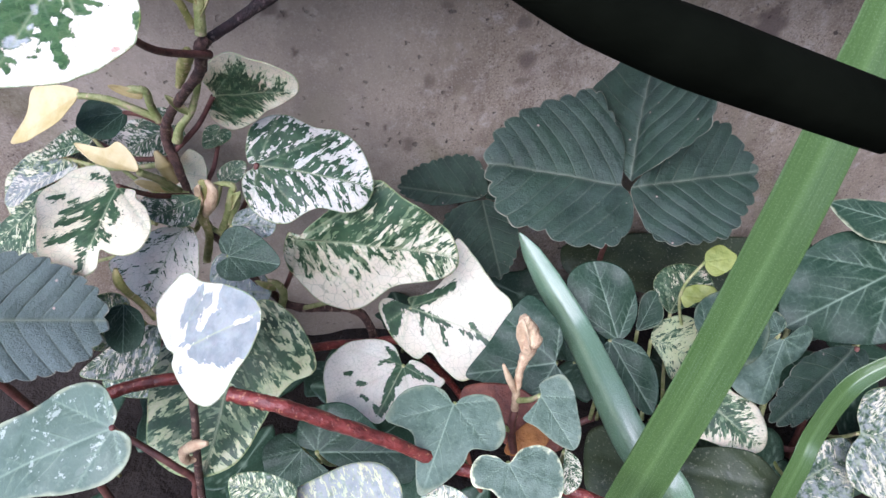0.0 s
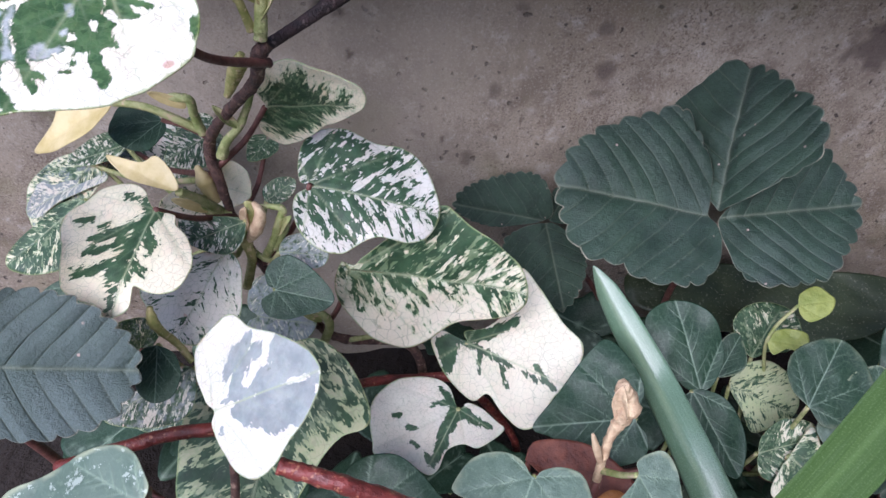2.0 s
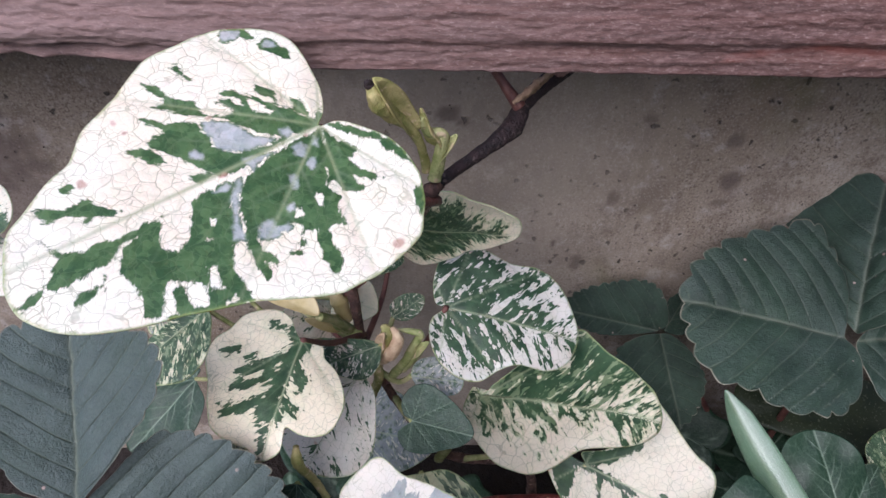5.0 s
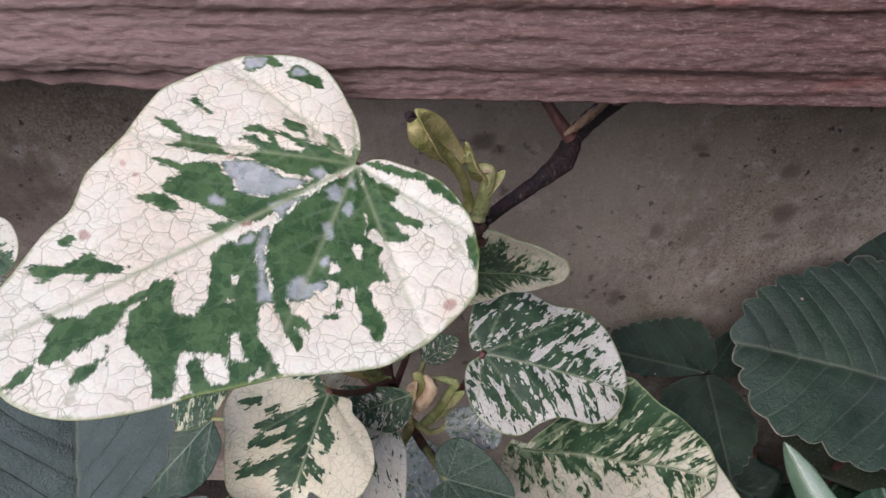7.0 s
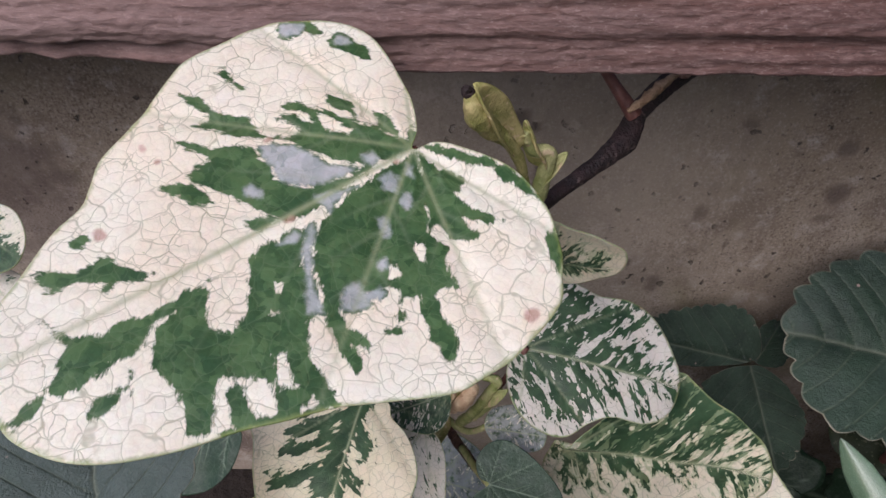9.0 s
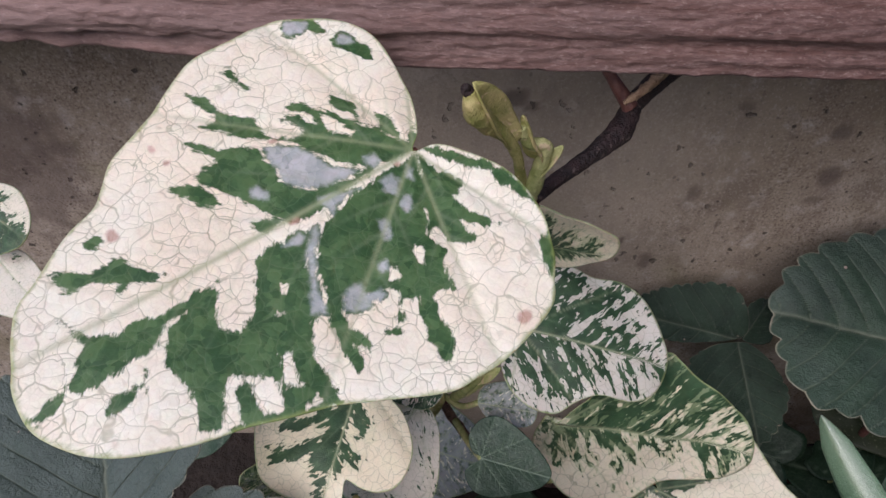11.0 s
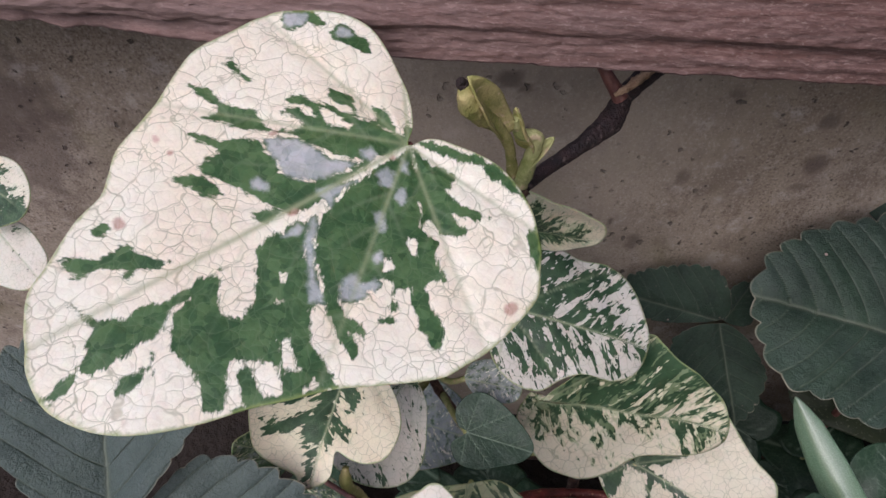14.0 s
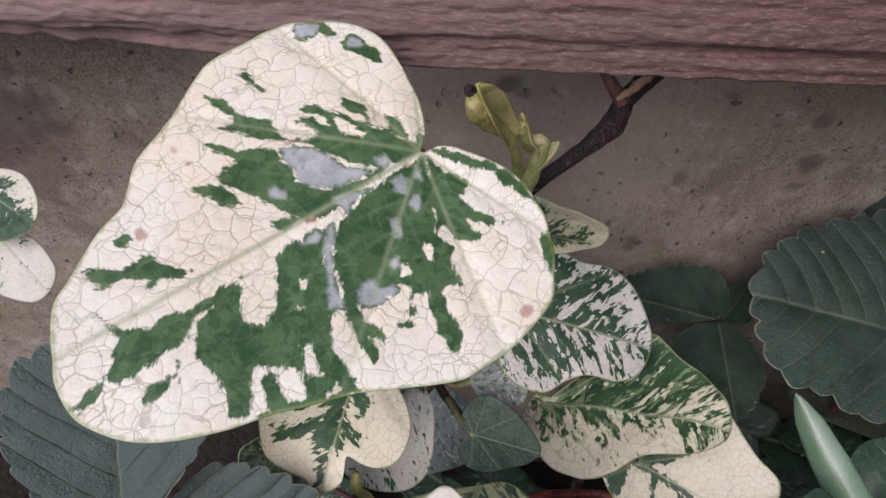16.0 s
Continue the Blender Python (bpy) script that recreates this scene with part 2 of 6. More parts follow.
def strawberry_material():
    m = Nodes("strawberry_leaf")
    where, shift = m.attr("leafco", "Vector"), m.math("MULTIPLY", m.random(), 29.0)
    at = m.scaled(where, (1, 1, 1), shift)
    tone = m.noise(at, 4.0, 5.0, 0.65)
    fine = m.noise(at, 46.0, 3.0, 0.7)
    colour = m.mix(m.step(tone, 0.3, 0.7), (0.007, 0.024, 0.012), (0.029, 0.062, 0.036))
    # On the front leaflets, grey puts a pale sky sheen into the base colour.
    colour = m.mix(m.step(m.math("ADD", m.attr("grey"), m.math("SUBTRACT", m.noise(at, 3.0, 3.0), 0.5)), -0.5, 1.2), colour, (0.115, 0.150, 0.145))
    colour = m.mix(m.math("MULTIPLY", m.step(fine, 0.45, 0.75), 0.35), colour, (0.085, 0.115, 0.095))
    net = m.math("SUBTRACT", 1.0, m.step(m.cells(m.wobble(at, 12.0, 0.05), 30.0), 0.0, 0.14))
    small = m.math("SUBTRACT", 1.0, m.step(m.cells(m.wobble(at, 30.0, 0.02), 70.0), 0.0, 0.14))
    lines = m.math("MAXIMUM", net, m.math("MULTIPLY", small, 0.6))
    colour = m.mix(m.math("MULTIPLY", lines, 0.22), colour, (0.012, 0.026, 0.015))
    colour = m.mix(m.math("MULTIPLY", m.attr("vein"), m.math("MULTIPLY_ADD", tone, 0.6, 0.30)), colour, (0.15, 0.175, 0.125))
    specks = m.step(m.cells(at, 9.0, "F1"), 0.10, 0.06)
    specks = m.math("MULTIPLY", specks, m.step(m.noise(at, 5.0, 1.0), 0.50, 0.56))
    colour = m.mix(m.math("MULTIPLY", specks, 0.8), colour, (0.50, 0.36, 0.31))
    brown = m.math("MULTIPLY", m.step(m.attr("rim"), 0.982, 1.0), m.math("MULTIPLY_ADD", m.step(m.noise(at, 5.0, 2.0), 0.42, 0.62), 0.6, 0.25))
    colour = m.mix(brown, colour, (0.34, 0.31, 0.23))
    m.set(Base_Color=colour, Roughness=m.math("MULTIPLY_ADD", fine, 0.35, 0.30), IOR=1.45)
    m.set(Sheen_Weight=0.05, Sheen_Roughness=0.45, Sheen_Tint=(0.75, 0.85, 1.0, 1))
    relief = m.math("ADD", m.math("MULTIPLY", lines, -0.10), m.math("ADD", m.math("MULTIPLY", m.attr("vein"), -0.6), m.math("MULTIPLY", m.noise(at, 22.0, 4.0, 0.65), 0.9)))
    relief = m.math("ADD", relief, m.math("MULTIPLY", m.noise(at, 85.0, 3.0, 0.7), 0.45))
    m.bump(relief, 0.0009, 0.7)
    return m.mat


def blade_material(name, low, high, keeled, coat, pale, grainy):
    m = Nodes(name)
    at = m.attr("leafco", "Vector")
    lines = m.noise(m.scaled(at, (4.0, 0.3, 1)), 2.2, 4.0, 0.7)
    colour = m.mix(lines, low, high)
    keel = m.math("MULTIPLY", m.attr("vein"), 0.75)
    colour = m.mix(keel, colour, keeled)
    colour = m.mix(m.math("MULTIPLY", m.step(m.noise(m.scaled(at, (16, 1.0, 1)), 2.0, 3.0), 0.52, 0.70), pale), colour, (0.30, 0.40, 0.28))
    m.set(Base_Color=colour, Roughness=m.math("MULTIPLY_ADD", m.noise(m.scaled(at, (1, 8, 1)), 14.0, 3.0), 0.30, 0.10), IOR=1.5)
    m.set(Coat_Weight=coat, Coat_Roughness=0.30, Coat_IOR=1.7)
    m.bump(m.math("ADD", m.math("MULTIPLY", lines, 0.6), m.noise(m.scaled(at, (1, 8, 1)), 13.0, 3.0)), grainy, 0.8)
    return m.mat


def plain_material(name, low, high, scale=220.0, rough=0.6, bump=0.0006, dots=None, dotscale=500.0, gloss=0.5):
    m = Nodes(name)
    at = m.coords()
    tone = m.noise(at, scale, 5.0, 0.65)
    colour = m.mix(m.step(tone, 0.3, 0.7), low, high)
    if dots:
        colour = m.mix(m.step(m.noise(at, dotscale, 2.0), 0.60, 0.68), colour, dots)
    m.set(Base_Color=colour, Roughness=m.math("MULTIPLY_ADD", tone, 0.25, rough - 0.12), Specular_IOR_Level=gloss)
    m.bump(m.math("ADD", tone, m.math("MULTIPLY", m.noise(at, scale * 4, 3.0), 0.4)), bump, 0.8)
    return m.mat


def concrete_material():
    m = Nodes("concrete")
    at = m.coords()
    large = m.noise(at, 7.0, 5.0, 0.6)
    grain = m.noise(at, 190.0, 5.0, 0.7)
    colour = m.mix(m.step(large, 0.3, 0.7), (0.265, 0.210, 0.148), (0.42, 0.358, 0.292))
    colour = m.mix(m.math("MULTIPLY", m.step(m.noise(m.scaled(at, (1, 1, 0.6)), 16.0, 4.0), 0.46, 0.70), 0.6), colour, (0.20, 0.145, 0.095))
    colour = m.mix(m.math("MULTIPLY", m.step(grain, 0.45, 0.75), 0.5), colour, (0.19, 0.155, 0.13))
    colour = m.mix(m.math("MULTIPLY", m.step(m.noise(at, 48.0, 5.0, 0.7), 0.46, 0.66), 0.6), colour, (0.15, 0.112, 0.085))
    colour = m.mix(m.math("MULTIPLY", m.step(m.noise(at, 90.0, 4.0, 0.7), 0.52, 0.70), 0.5), colour, (0.54, 0.48, 0.43))
    spots = m.step(m.math("ADD", m.cells(at, 22.0, "F1"), m.math("MULTIPLY", m.noise(at, 120.0, 3.0), 0.18)), 0.33, 0.24)
    spots = m.math("MULTIPLY", spots, m.step(m.noise(at, 12.0, 1.0), 0.46, 0.56))
    colour = m.mix(m.math("MULTIPLY", spots, 0.62), colour, (0.13, 0.095, 0.085))
    speck = m.noise(at, 1100.0, 3.0, 0.7)
    patchy = m.step(m.noise(at, 34.0, 4.0, 0.6), 0.36, 0.66)
    colour = m.mix(m.math("MULTIPLY", m.step(speck, 0.52, 0.64), m.math("MULTIPLY_ADD", patchy, 0.75, 0.12)), colour, (0.13, 0.095, 0.07))
    colour = m.mix(m.math("MULTIPLY", m.step(speck, 0.46, 0.34), 0.35), colour, (0.58, 0.52, 0.47))
    colour = m.mix(m.math("MULTIPLY", m.step(m.noise(at, 420.0, 4.0, 0.75), 0.58, 0.66), 0.6), colour, (0.10, 0.072, 0.055))
    pits = m.step(m.math("ADD", m.cells(m.wobble(at, 300.0, 0.004), 150.0, "F1"), m.math("MULTIPLY", m.noise(at, 420.0, 3.0), 0.7)), 0.50, 0.41)
    pits = m.math("MULTIPLY", pits, m.step(m.noise(at, 40.0, 2.0), 0.41, 0.53))
    colour = m.mix(m.math("MULTIPLY", pits, 0.85), colour, (0.06, 0.048, 0.042))
    dots = m.step(m.math("ADD", m.cells(m.wobble(at, 500.0, 0.002), 290.0, "F1"), m.math("MULTIPLY", m.noise(at, 800.0, 2.0), 0.35)), 0.36, 0.27)
    dots = m.math("MULTIPLY", dots, m.step(m.noise(at, 60.0, 3.0), 0.44, 0.60))
    colour = m.mix(m.math("MULTIPLY", dots, 0.85), colour, (0.045, 0.036, 0.030))
    moss = m.math("MULTIPLY", m.step(m.noise(at, 25.0, 4.0), 0.52, 0.70), 0.42)
    colour = m.mix(moss, colour, (0.16, 0.15, 0.06))
    # Paler band left of centre: brighter light on the wall, put into its colour.
    along = m.node("SeparateXYZ", Vector=at).outputs["X"]
    lit_offset = m.math("ABSOLUTE", m.math("ADD", m.math("ADD", along, 0.085), m.math("MULTIPLY", m.math("SUBTRACT", large, 0.5), 0.20)))
    colour = m.mix(m.math("MULTIPLY", m.step(lit_offset, 0.10, 0.03), 0.42), colour, (0.60, 0.52, 0.43))
    colour = m.mix(m.math("MULTIPLY", m.attr("dark_marks"), 0.78), colour, (0.10, 0.072, 0.062))
    m.set(Base_Color=colour, Roughness=0.86)
    m.bump(m.math("SUBTRACT", m.math("ADD", m.math("MULTIPLY", grain, 0.5), m.noise(at, 60.0, 4.0)), m.math("MULTIPLY", pits, 1.2)), 0.0009, 0.8)
    return m.mat


def timber_material():
    m = Nodes("weathered_timber")
    at = m.coords()
    grain = m.noise(m.scaled(at, (3.0, 26, 26)), 7.0, 6.0, 0.70, 0.8)
    fibre = m.noise(m.scaled(at, (40, 230, 230)), 9.0, 4.0, 0.75)
    fleck = m.noise(m.scaled(at, (180, 420, 420)), 5.0, 3.0, 0.7)
    colour = m.mix(m.step(grain, 0.3, 0.7), (0.075, 0.036, 0.031), (0.165, 0.084, 0.070))
    colour = m.mix(m.math("MULTIPLY", m.step(fibre, 0.42, 0.72), 0.45), colour, (0.34, 0.225, 0.205))
    colour = m.mix(m.math("MULTIPLY", m.step(fleck, 0.56, 0.70), 0.45), colour, (0.40, 0.30, 0.275))
    colour = m.mix(m.math("MULTIPLY", m.step(fleck, 0.44, 0.30), 0.55), colour, (0.034, 0.018, 0.016))
    red = m.math("MULTIPLY", m.step(m.noise(m.scaled(at, (4.0, 22, 22)), 7.0, 3.0), 0.60, 0.76), 0.5)
    colour = m.mix(red, colour, (0.27, 0.062, 0.042))
    colour = m.mix(m.math("MULTIPLY", m.step(m.noise(m.scaled(at, (2.5, 60, 60)), 7.0, 4.0, 0.7), 0.62, 0.74), 0.5), colour, (0.06, 0.034, 0.028))
    # Light falling on the board's left part is put into the colour.
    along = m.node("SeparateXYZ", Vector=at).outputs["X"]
    lit_left = m.step(m.math("ADD", along, m.math("MULTIPLY", m.math("SUBTRACT", grain, 0.5), 0.22)), 0.08, -0.14)
    colour = m.mix(m.math("MULTIPLY", lit_left, 0.52), colour, (0.46, 0.335, 0.31))
    m.set(Base_Color=colour, Roughness=0.80)
    m.bump(m.math("ADD", m.math("ADD", grain, m.math("MULTIPLY", fibre, 0.5)), m.math("MULTIPLY", fleck, 0.35)), 0.0008, 0.6)
    return m.mat


def soil_material():
    m = Nodes("damp_soil")
    at = m.coords()
    tone = m.noise(at, 40.0, 6.0, 0.7)
    colour = m.mix(tone, (0.005, 0.004, 0.003), (0.028, 0.018, 0.013))
    m.set(Base_Color=colour, Roughness=0.95)
    m.bump(m.math("ADD", tone, m.noise(at, 180.0, 4.0)), 0.004, 1.0)
    return m.mat


VARIEGATED, LARGE_LEAF, IVY, STRAWBERRY = variegated_material(), large_leaf_material(), ivy_material(), strawberry_material()
BLADE = blade_material("strap_leaf", (0.095, 0.200, 0.110), (0.180, 0.300, 0.180), (0.24, 0.34, 0.20), 1.0, 0.40, 0.0009)
LONG_BLADE = blade_material("long_strap_leaf", (0.026, 0.070, 0.014), (0.125, 0.205, 0.070), (0.120, 0.200, 0.070), 0.25, 0.14, 0.00004)
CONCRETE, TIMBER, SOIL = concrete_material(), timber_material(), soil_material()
RENDERED = plain_material("grey_render", (0.10, 0.095, 0.085), (0.17, 0.16, 0.145), 30.0, 0.9, 0.002)
BARK = plain_material("ivy_bark", (0.042, 0.020, 0.018), (0.16, 0.088, 0.066), 420.0, 0.7, 0.0012, (0.30, 0.20, 0.15))
DARK_BARK = plain_material("dead_twig_bark", (0.010, 0.006, 0.006), (0.042, 0.022, 0.022), 380.0, 0.7, 0.0012, (0.10, 0.07, 0.065))
RED_BARK = plain_material("red_ivy_bark", (0.085, 0.017, 0.015), (0.24, 0.050, 0.040), 220.0, 0.40, 0.0008, (0.36, 0.15, 0.09), 700.0)
PETIOLE_RED = plain_material("red_petiole", (0.085, 0.030, 0.026), (0.19, 0.080, 0.062), 300.0, 0.5, 0.0004)
PETIOLE_GREEN = plain_material("green_petiole", (0.20, 0.25, 0.07), (0.46, 0.45, 0.22), 240.0, 0.6, 0.0008, (0.52, 0.42, 0.26), 500.0)
BUD = plain_material("young_bud", (0.22, 0.24, 0.06), (0.52, 0.44, 0.20), 260.0, 0.65, 0.0007, (0.62, 0.50, 0.30), 600.0)
SPLINTER = plain_material("splintered_wood", (0.26, 0.15, 0.09), (0.50, 0.35, 0.22), 500.0, 0.75, 0.0008)
CUT_WOOD = plain_material("bare_wood", (0.24, 0.12, 0.10), (0.44, 0.27, 0.23), 300.0, 0.6, 0.0006, (0.16, 0.07, 0.06))
BUD_TAN = plain_material("downy_tan_bud", (0.50, 0.32, 0.20), (0.74, 0.58, 0.37), 300.0, 0.7, 0.0008)
YELLOW = plain_material("yellowed_leaf", (0.44, 0.35, 0.14), (0.62, 0.52, 0.29), 90.0, 0.5, 0.0005)
LIME = plain_material("seedling_leaf", (0.17, 0.215, 0.04), (0.30, 0.33, 0.085), 120.0, 0.45, 0.0005)
DEAD = plain_material("dead_leaf", (0.10, 0.028, 0.018), (0.24, 0.075, 0.04), 130.0, 0.6, 0.0008)
ORANGE = plain_material("orange_dead_leaf", (0.26, 0.09, 0.02), (0.46, 0.20, 0.05), 160.0, 0.6, 0.0008)
DULL = plain_material("dull_green_leaf", (0.018, 0.030, 0.012), (0.045, 0.062, 0.026), 60.0, 0.45, 0.0006, (0.12, 0.13, 0.08), 900.0)
# Near black without gloss: the strap leaf's deep shade is in this colour.
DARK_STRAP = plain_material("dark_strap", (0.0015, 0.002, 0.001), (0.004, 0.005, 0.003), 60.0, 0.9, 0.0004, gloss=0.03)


# ---------------------------------------------------------------- shapes
def plant(name, base, label, category, group=""):
    ob = new(name)
    ob.empty_display_size = 0.01
    ob.matrix_world = Matrix.Translation(base)
    return tagged(ob, label, category, group)


def attach(ob, parent, m):
    """Hangs ob under parent at the world pose m."""
    if parent is not None:
        ob.parent = parent
        up = parent
        chain = Matrix.Identity(4)
        while up is not None:
            chain = up.matrix_basis @ chain
            up = up.parent
        m = chain.inverted() @ m
    ob.matrix_basis = m
    return ob


def mesh_object(name, verts, faces, material, smooth=True):
    me = bpy.data.meshes.new(name)
    me.from_pydata([tuple(v) for v in verts], [], faces)
    me.materials.append(material)
    me.polygons.foreach_set("use_smooth", [smooth] * len(me.polygons))
    me.update()
    return new(name, me)


def spline(points, closed, per):
    """Points of a smooth curve through the given ones."""
    p = np.array(points, float)
    n = len(p)
    out = []
    for i in range(n if closed else n - 1):
        a, b, c, d = (p[(i + k) % n] if closed else p[min(max(i + k, 0), n - 1)] for k in (-1, 0, 1, 2))
        t = np.linspace(0, 1, per, endpoint=False)[:, None]
        out.append(0.5 * (2 * b + (c - a) * t + (2 * a - 5 * b + 4 * c - d) * t**2 + (3 * b - a - 3 * c + d) * t**3))
    if not closed:
        out.append(p[-1:])
    return np.concatenate(out)


def even(points, count, closed):
    """The same curve in equal steps."""
    p = np.vstack([points, points[:1]]) if closed else np.array(points)
    run = np.r_[0, np.cumsum(np.linalg.norm(np.diff(p, axis=0), axis=1))]
    at = np.linspace(0, run[-1], count, endpoint=not closed)
    return np.stack([np.interp(at, run, p[:, k]) for k in range(p.shape[1])], 1)


def ripple(u, v, seed):
    """A smooth, uneven field of about -1 to 1."""
    s = seed * 1.7
    return (np.sin(2.1 * u + 1.3 * v + s) + np.sin(-1.2 * u + 2.7 * v + 2 * s) + 0.6 * np.sin(4.3 * u - 3.1 * v + 3 * s) + 0.5 * np.sin(5.2 * v + 4.1 * u + s)) / 3.1


count_of_leaves = [0]


def leaf(owner, base, tip, normal, lobes, material, name="leaf", label="", veins=(0, 38, -38, 85, -85, 130, -130), fold=0.0, cup=0.0, droop=0.0, wave=0.025,
         pinnate=0.0, quilt=0.013, teeth=0, green=0.0, pull=0.0, heart=0.0, side=0.0, streaky=1.6, margin=0.0, grey=-1.0, warm=0.5, thick=0.0004, rings=14, around=112, paint=None, curl=0.0):
    """One leaf blade as a thin solid. It grows from base to tip and faces normal; lobes gives its outline round the base, as degrees from
    the midrib and hundredths of its length."""
    count_of_leaves[0] += 1
    seed = count_of_leaves[0]
    base, tip, up = Vector(base), Vector(tip), Vector(normal).normalized()
    length = (tip - base).length
    ahead = (tip - base).normalized()
    up = (up - ahead * up.dot(ahead)).normalized()
    across = up.cross(ahead)
    turn = Matrix((ahead, across, up)).transposed().to_4x4()

    rim = [(0.0, 0.0)] + [(r / 100 * math.cos(radians(a)), r / 100 * math.sin(radians(a))) for a, r in lobes]
    rim = even(spline(rim, True, 14), around, True)
    centre = np.array([0.3, 0.0])
    if teeth:
        run = np.arange(around) * teeth / around
        part_way = (run + 0.12 * np.sin(run * 1.9)) % 1.0
        saw = np.where(part_way < 0.62, np.sin(part_way / 0.62 * math.pi / 2), np.cos(np.clip((part_way - 0.62) / 0.38, 0, 1) * math.pi / 2)) ** 0.7
        far = np.clip((np.linalg.norm(rim, axis=1) - 0.25) / 0.25, 0, 1)
        rim = centre + (rim - centre) * (1 + 0.07 * (saw - 0.6) * far * (0.7 + 0.6 * np.sin(run * 2.3) ** 2))[:, None]
    steps = np.linspace(0, 1, rings + 1)[1:] ** 0.9
    flat = np.concatenate([centre[None], *(centre + (rim - centre) * s for s in steps)])
    u, v = flat.T
    reach = np.r_[0, np.repeat(steps, around)]
    theta, r = np.arctan2(v, u), np.hypot(u, v)

    line, side_line = np.zeros(len(u)), np.zeros(len(u))
    near = np.full(len(u), 9.0)
    if pinnate:
        phase = (u - 0.62 * np.abs(v) - 0.45 * v**2) * pinnate * (1 - 0.10 * u) + 0.25 + 0.17 * ripple(u * 3, v * 2, seed + 7)
        between = np.abs(phase % 1.0 - 0.5)
        near = np.minimum(np.abs(v), between / pinnate)
        line = np.maximum(np.exp(-((v / 0.012) ** 2)), 0.75 * np.exp(-((between / 0.026) ** 2)) * (u > 0.02))
    else:
        for a in veins:
            off = np.abs(np.sin(theta - radians(a))) * r
            off = np.where(np.cos(theta - radians(a)) > 0, off, r)
            main = 0.008 if a == 0 else 0.006
            near = np.minimum(near, off)
            line = np.maximum(line, np.exp(-((off / main) ** 2)) * (1.0 if a == 0 else 0.75) * np.clip(1.25 - r * (0.6 if a == 0 else 1.1), 0, 1))
        bearing, extent = np.arctan2(rim[:, 1], rim[:, 0]), np.hypot(rim[:, 0], rim[:, 1])
        for a in veins if rings >= 12 else ():
            ahead_a = radians(a)
            reach_a = float(extent[np.argmin(np.abs(np.angle(np.exp(1j * (bearing - ahead_a)))) - 0.02 * extent)])
            for k in range(8):
                hand, start = (1 if k % 2 else -1), reach_a * (0.20 + 0.085 * k + 0.03 * math.sin(seed * 3.1 + k * 1.7 + a))
                slant = ahead_a + hand * (0.72 + 0.12 * math.sin(seed + 2.3 * k))
                size = (reach_a * 0.42 - 0.26 * start) * (1.0 if a == 0 else 0.7)
                x0, y0 = start * math.cos(ahead_a), start * math.sin(ahead_a)
                run = np.clip((u - x0) * math.cos(slant) + (v - y0) * math.sin(slant), 0, size)
                bow = hand * -0.35 * run**2
                off = np.hypot(u - x0 - run * math.cos(slant) + bow * math.sin(slant), v - y0 - run * math.sin(slant) - bow * math.cos(slant))
                side_line = np.maximum(side_line, np.exp(-((off / 0.0055) ** 2)) * np.clip(1.1 - run / size, 0, 1))
    h = fold * np.sqrt(v**2 + 0.0009) + cup * ((u - 0.4) ** 2 + v**2) - droop * np.clip(u, 0, 2) ** 2
    h = h + wave * ripple(u * 3, v * 3, seed) * (0.4 + 0.6 * reach) + curl * reach**3 * ripple(u * 2 + 5, v * 2, seed + 3)
    if pinnate:
        h = h + quilt * 0.75 * np.clip(between * 2, 0, 1) ** 0.55 * (0.55 + 0.55 * ripple(u * 3.4, v * 3.4, seed + 11)) - 0.02 * np.exp(-((v / 0.05) ** 2))
    else:
        h = h - 0.006 * np.exp(-((near / 0.03) ** 2))
    top = np.stack([u, v, h], 1) * length
    down = top - [0, 0, thick]
    down[-around:] = top[-around:] - [0, 0, thick * 0.5]
    n = len(top)
    faces = []
    ring = lambda k, j: 1 + k * around + j % around  # noqa: E731
    for j in range(around):
        faces.append((0, ring(0, j), ring(0, j + 1)))
        for k in range(rings - 1):
            faces.append((ring(k, j), ring(k + 1, j), ring(k + 1, j + 1), ring(k, j + 1)))
    area = float(np.sum(rim[:, 0] * np.roll(rim[:, 1], -1) - rim[:, 1] * np.roll(rim[:, 0], -1)))
    if area < 0:
        faces = [f[::-1] for f in faces]
    under = [tuple(n + i for i in f[::-1]) for f in faces]
    band = [(ring(rings - 1, j), n + ring(rings - 1, j), n + ring(rings - 1, j + 1), ring(rings - 1, j + 1)) for j in range(around)]
    if area < 0:
        band = [f[::-1] for f in band]
    ob = mesh_object(name, np.vstack([top, down]), faces + under + band, material)
    tone = green + pull * np.exp(-((near / 0.09) ** 2)) + heart * np.exp(-((r / 0.45) ** 2)) + side * v - margin * reach**3
    marks, rust = np.full(len(u), grey), np.zeros(len(u))
    if paint is not None:
        tone, marks, rust = paint(u, v)
        tone = tone + pull * np.exp(-((near / 0.035) ** 2))
    for key, values in (("vein", line), ("side_vein", side_line), ("green", tone), ("grey", marks), ("rust", rust), ("rim", reach), ("warm", np.full(n, warm)), ("streaky", np.full(n, streaky))):
        a = ob.data.attributes.new(key, "FLOAT", "POINT")
        a.data.foreach_set("value", np.tile(values, 2).astype(np.float32))
    for key, columns in (("leafco", (u, v, np.zeros(n))), ("rayco", ((u - 0.75 * np.abs(v)) * 3.4, (np.abs(v) + 0.5 * u) * 1.25, np.sign(v) * 4.0))):
        a = ob.data.attributes.new(key, "FLOAT_VECTOR", "POINT")
        a.data.foreach_set("vector", np.tile(np.stack(columns, 1), (2, 1)).astype(np.float32).ravel())
    attach(ob, owner, Matrix.Translation(base) @ turn)
    if label:
        tagged(ob, label)
    return ob


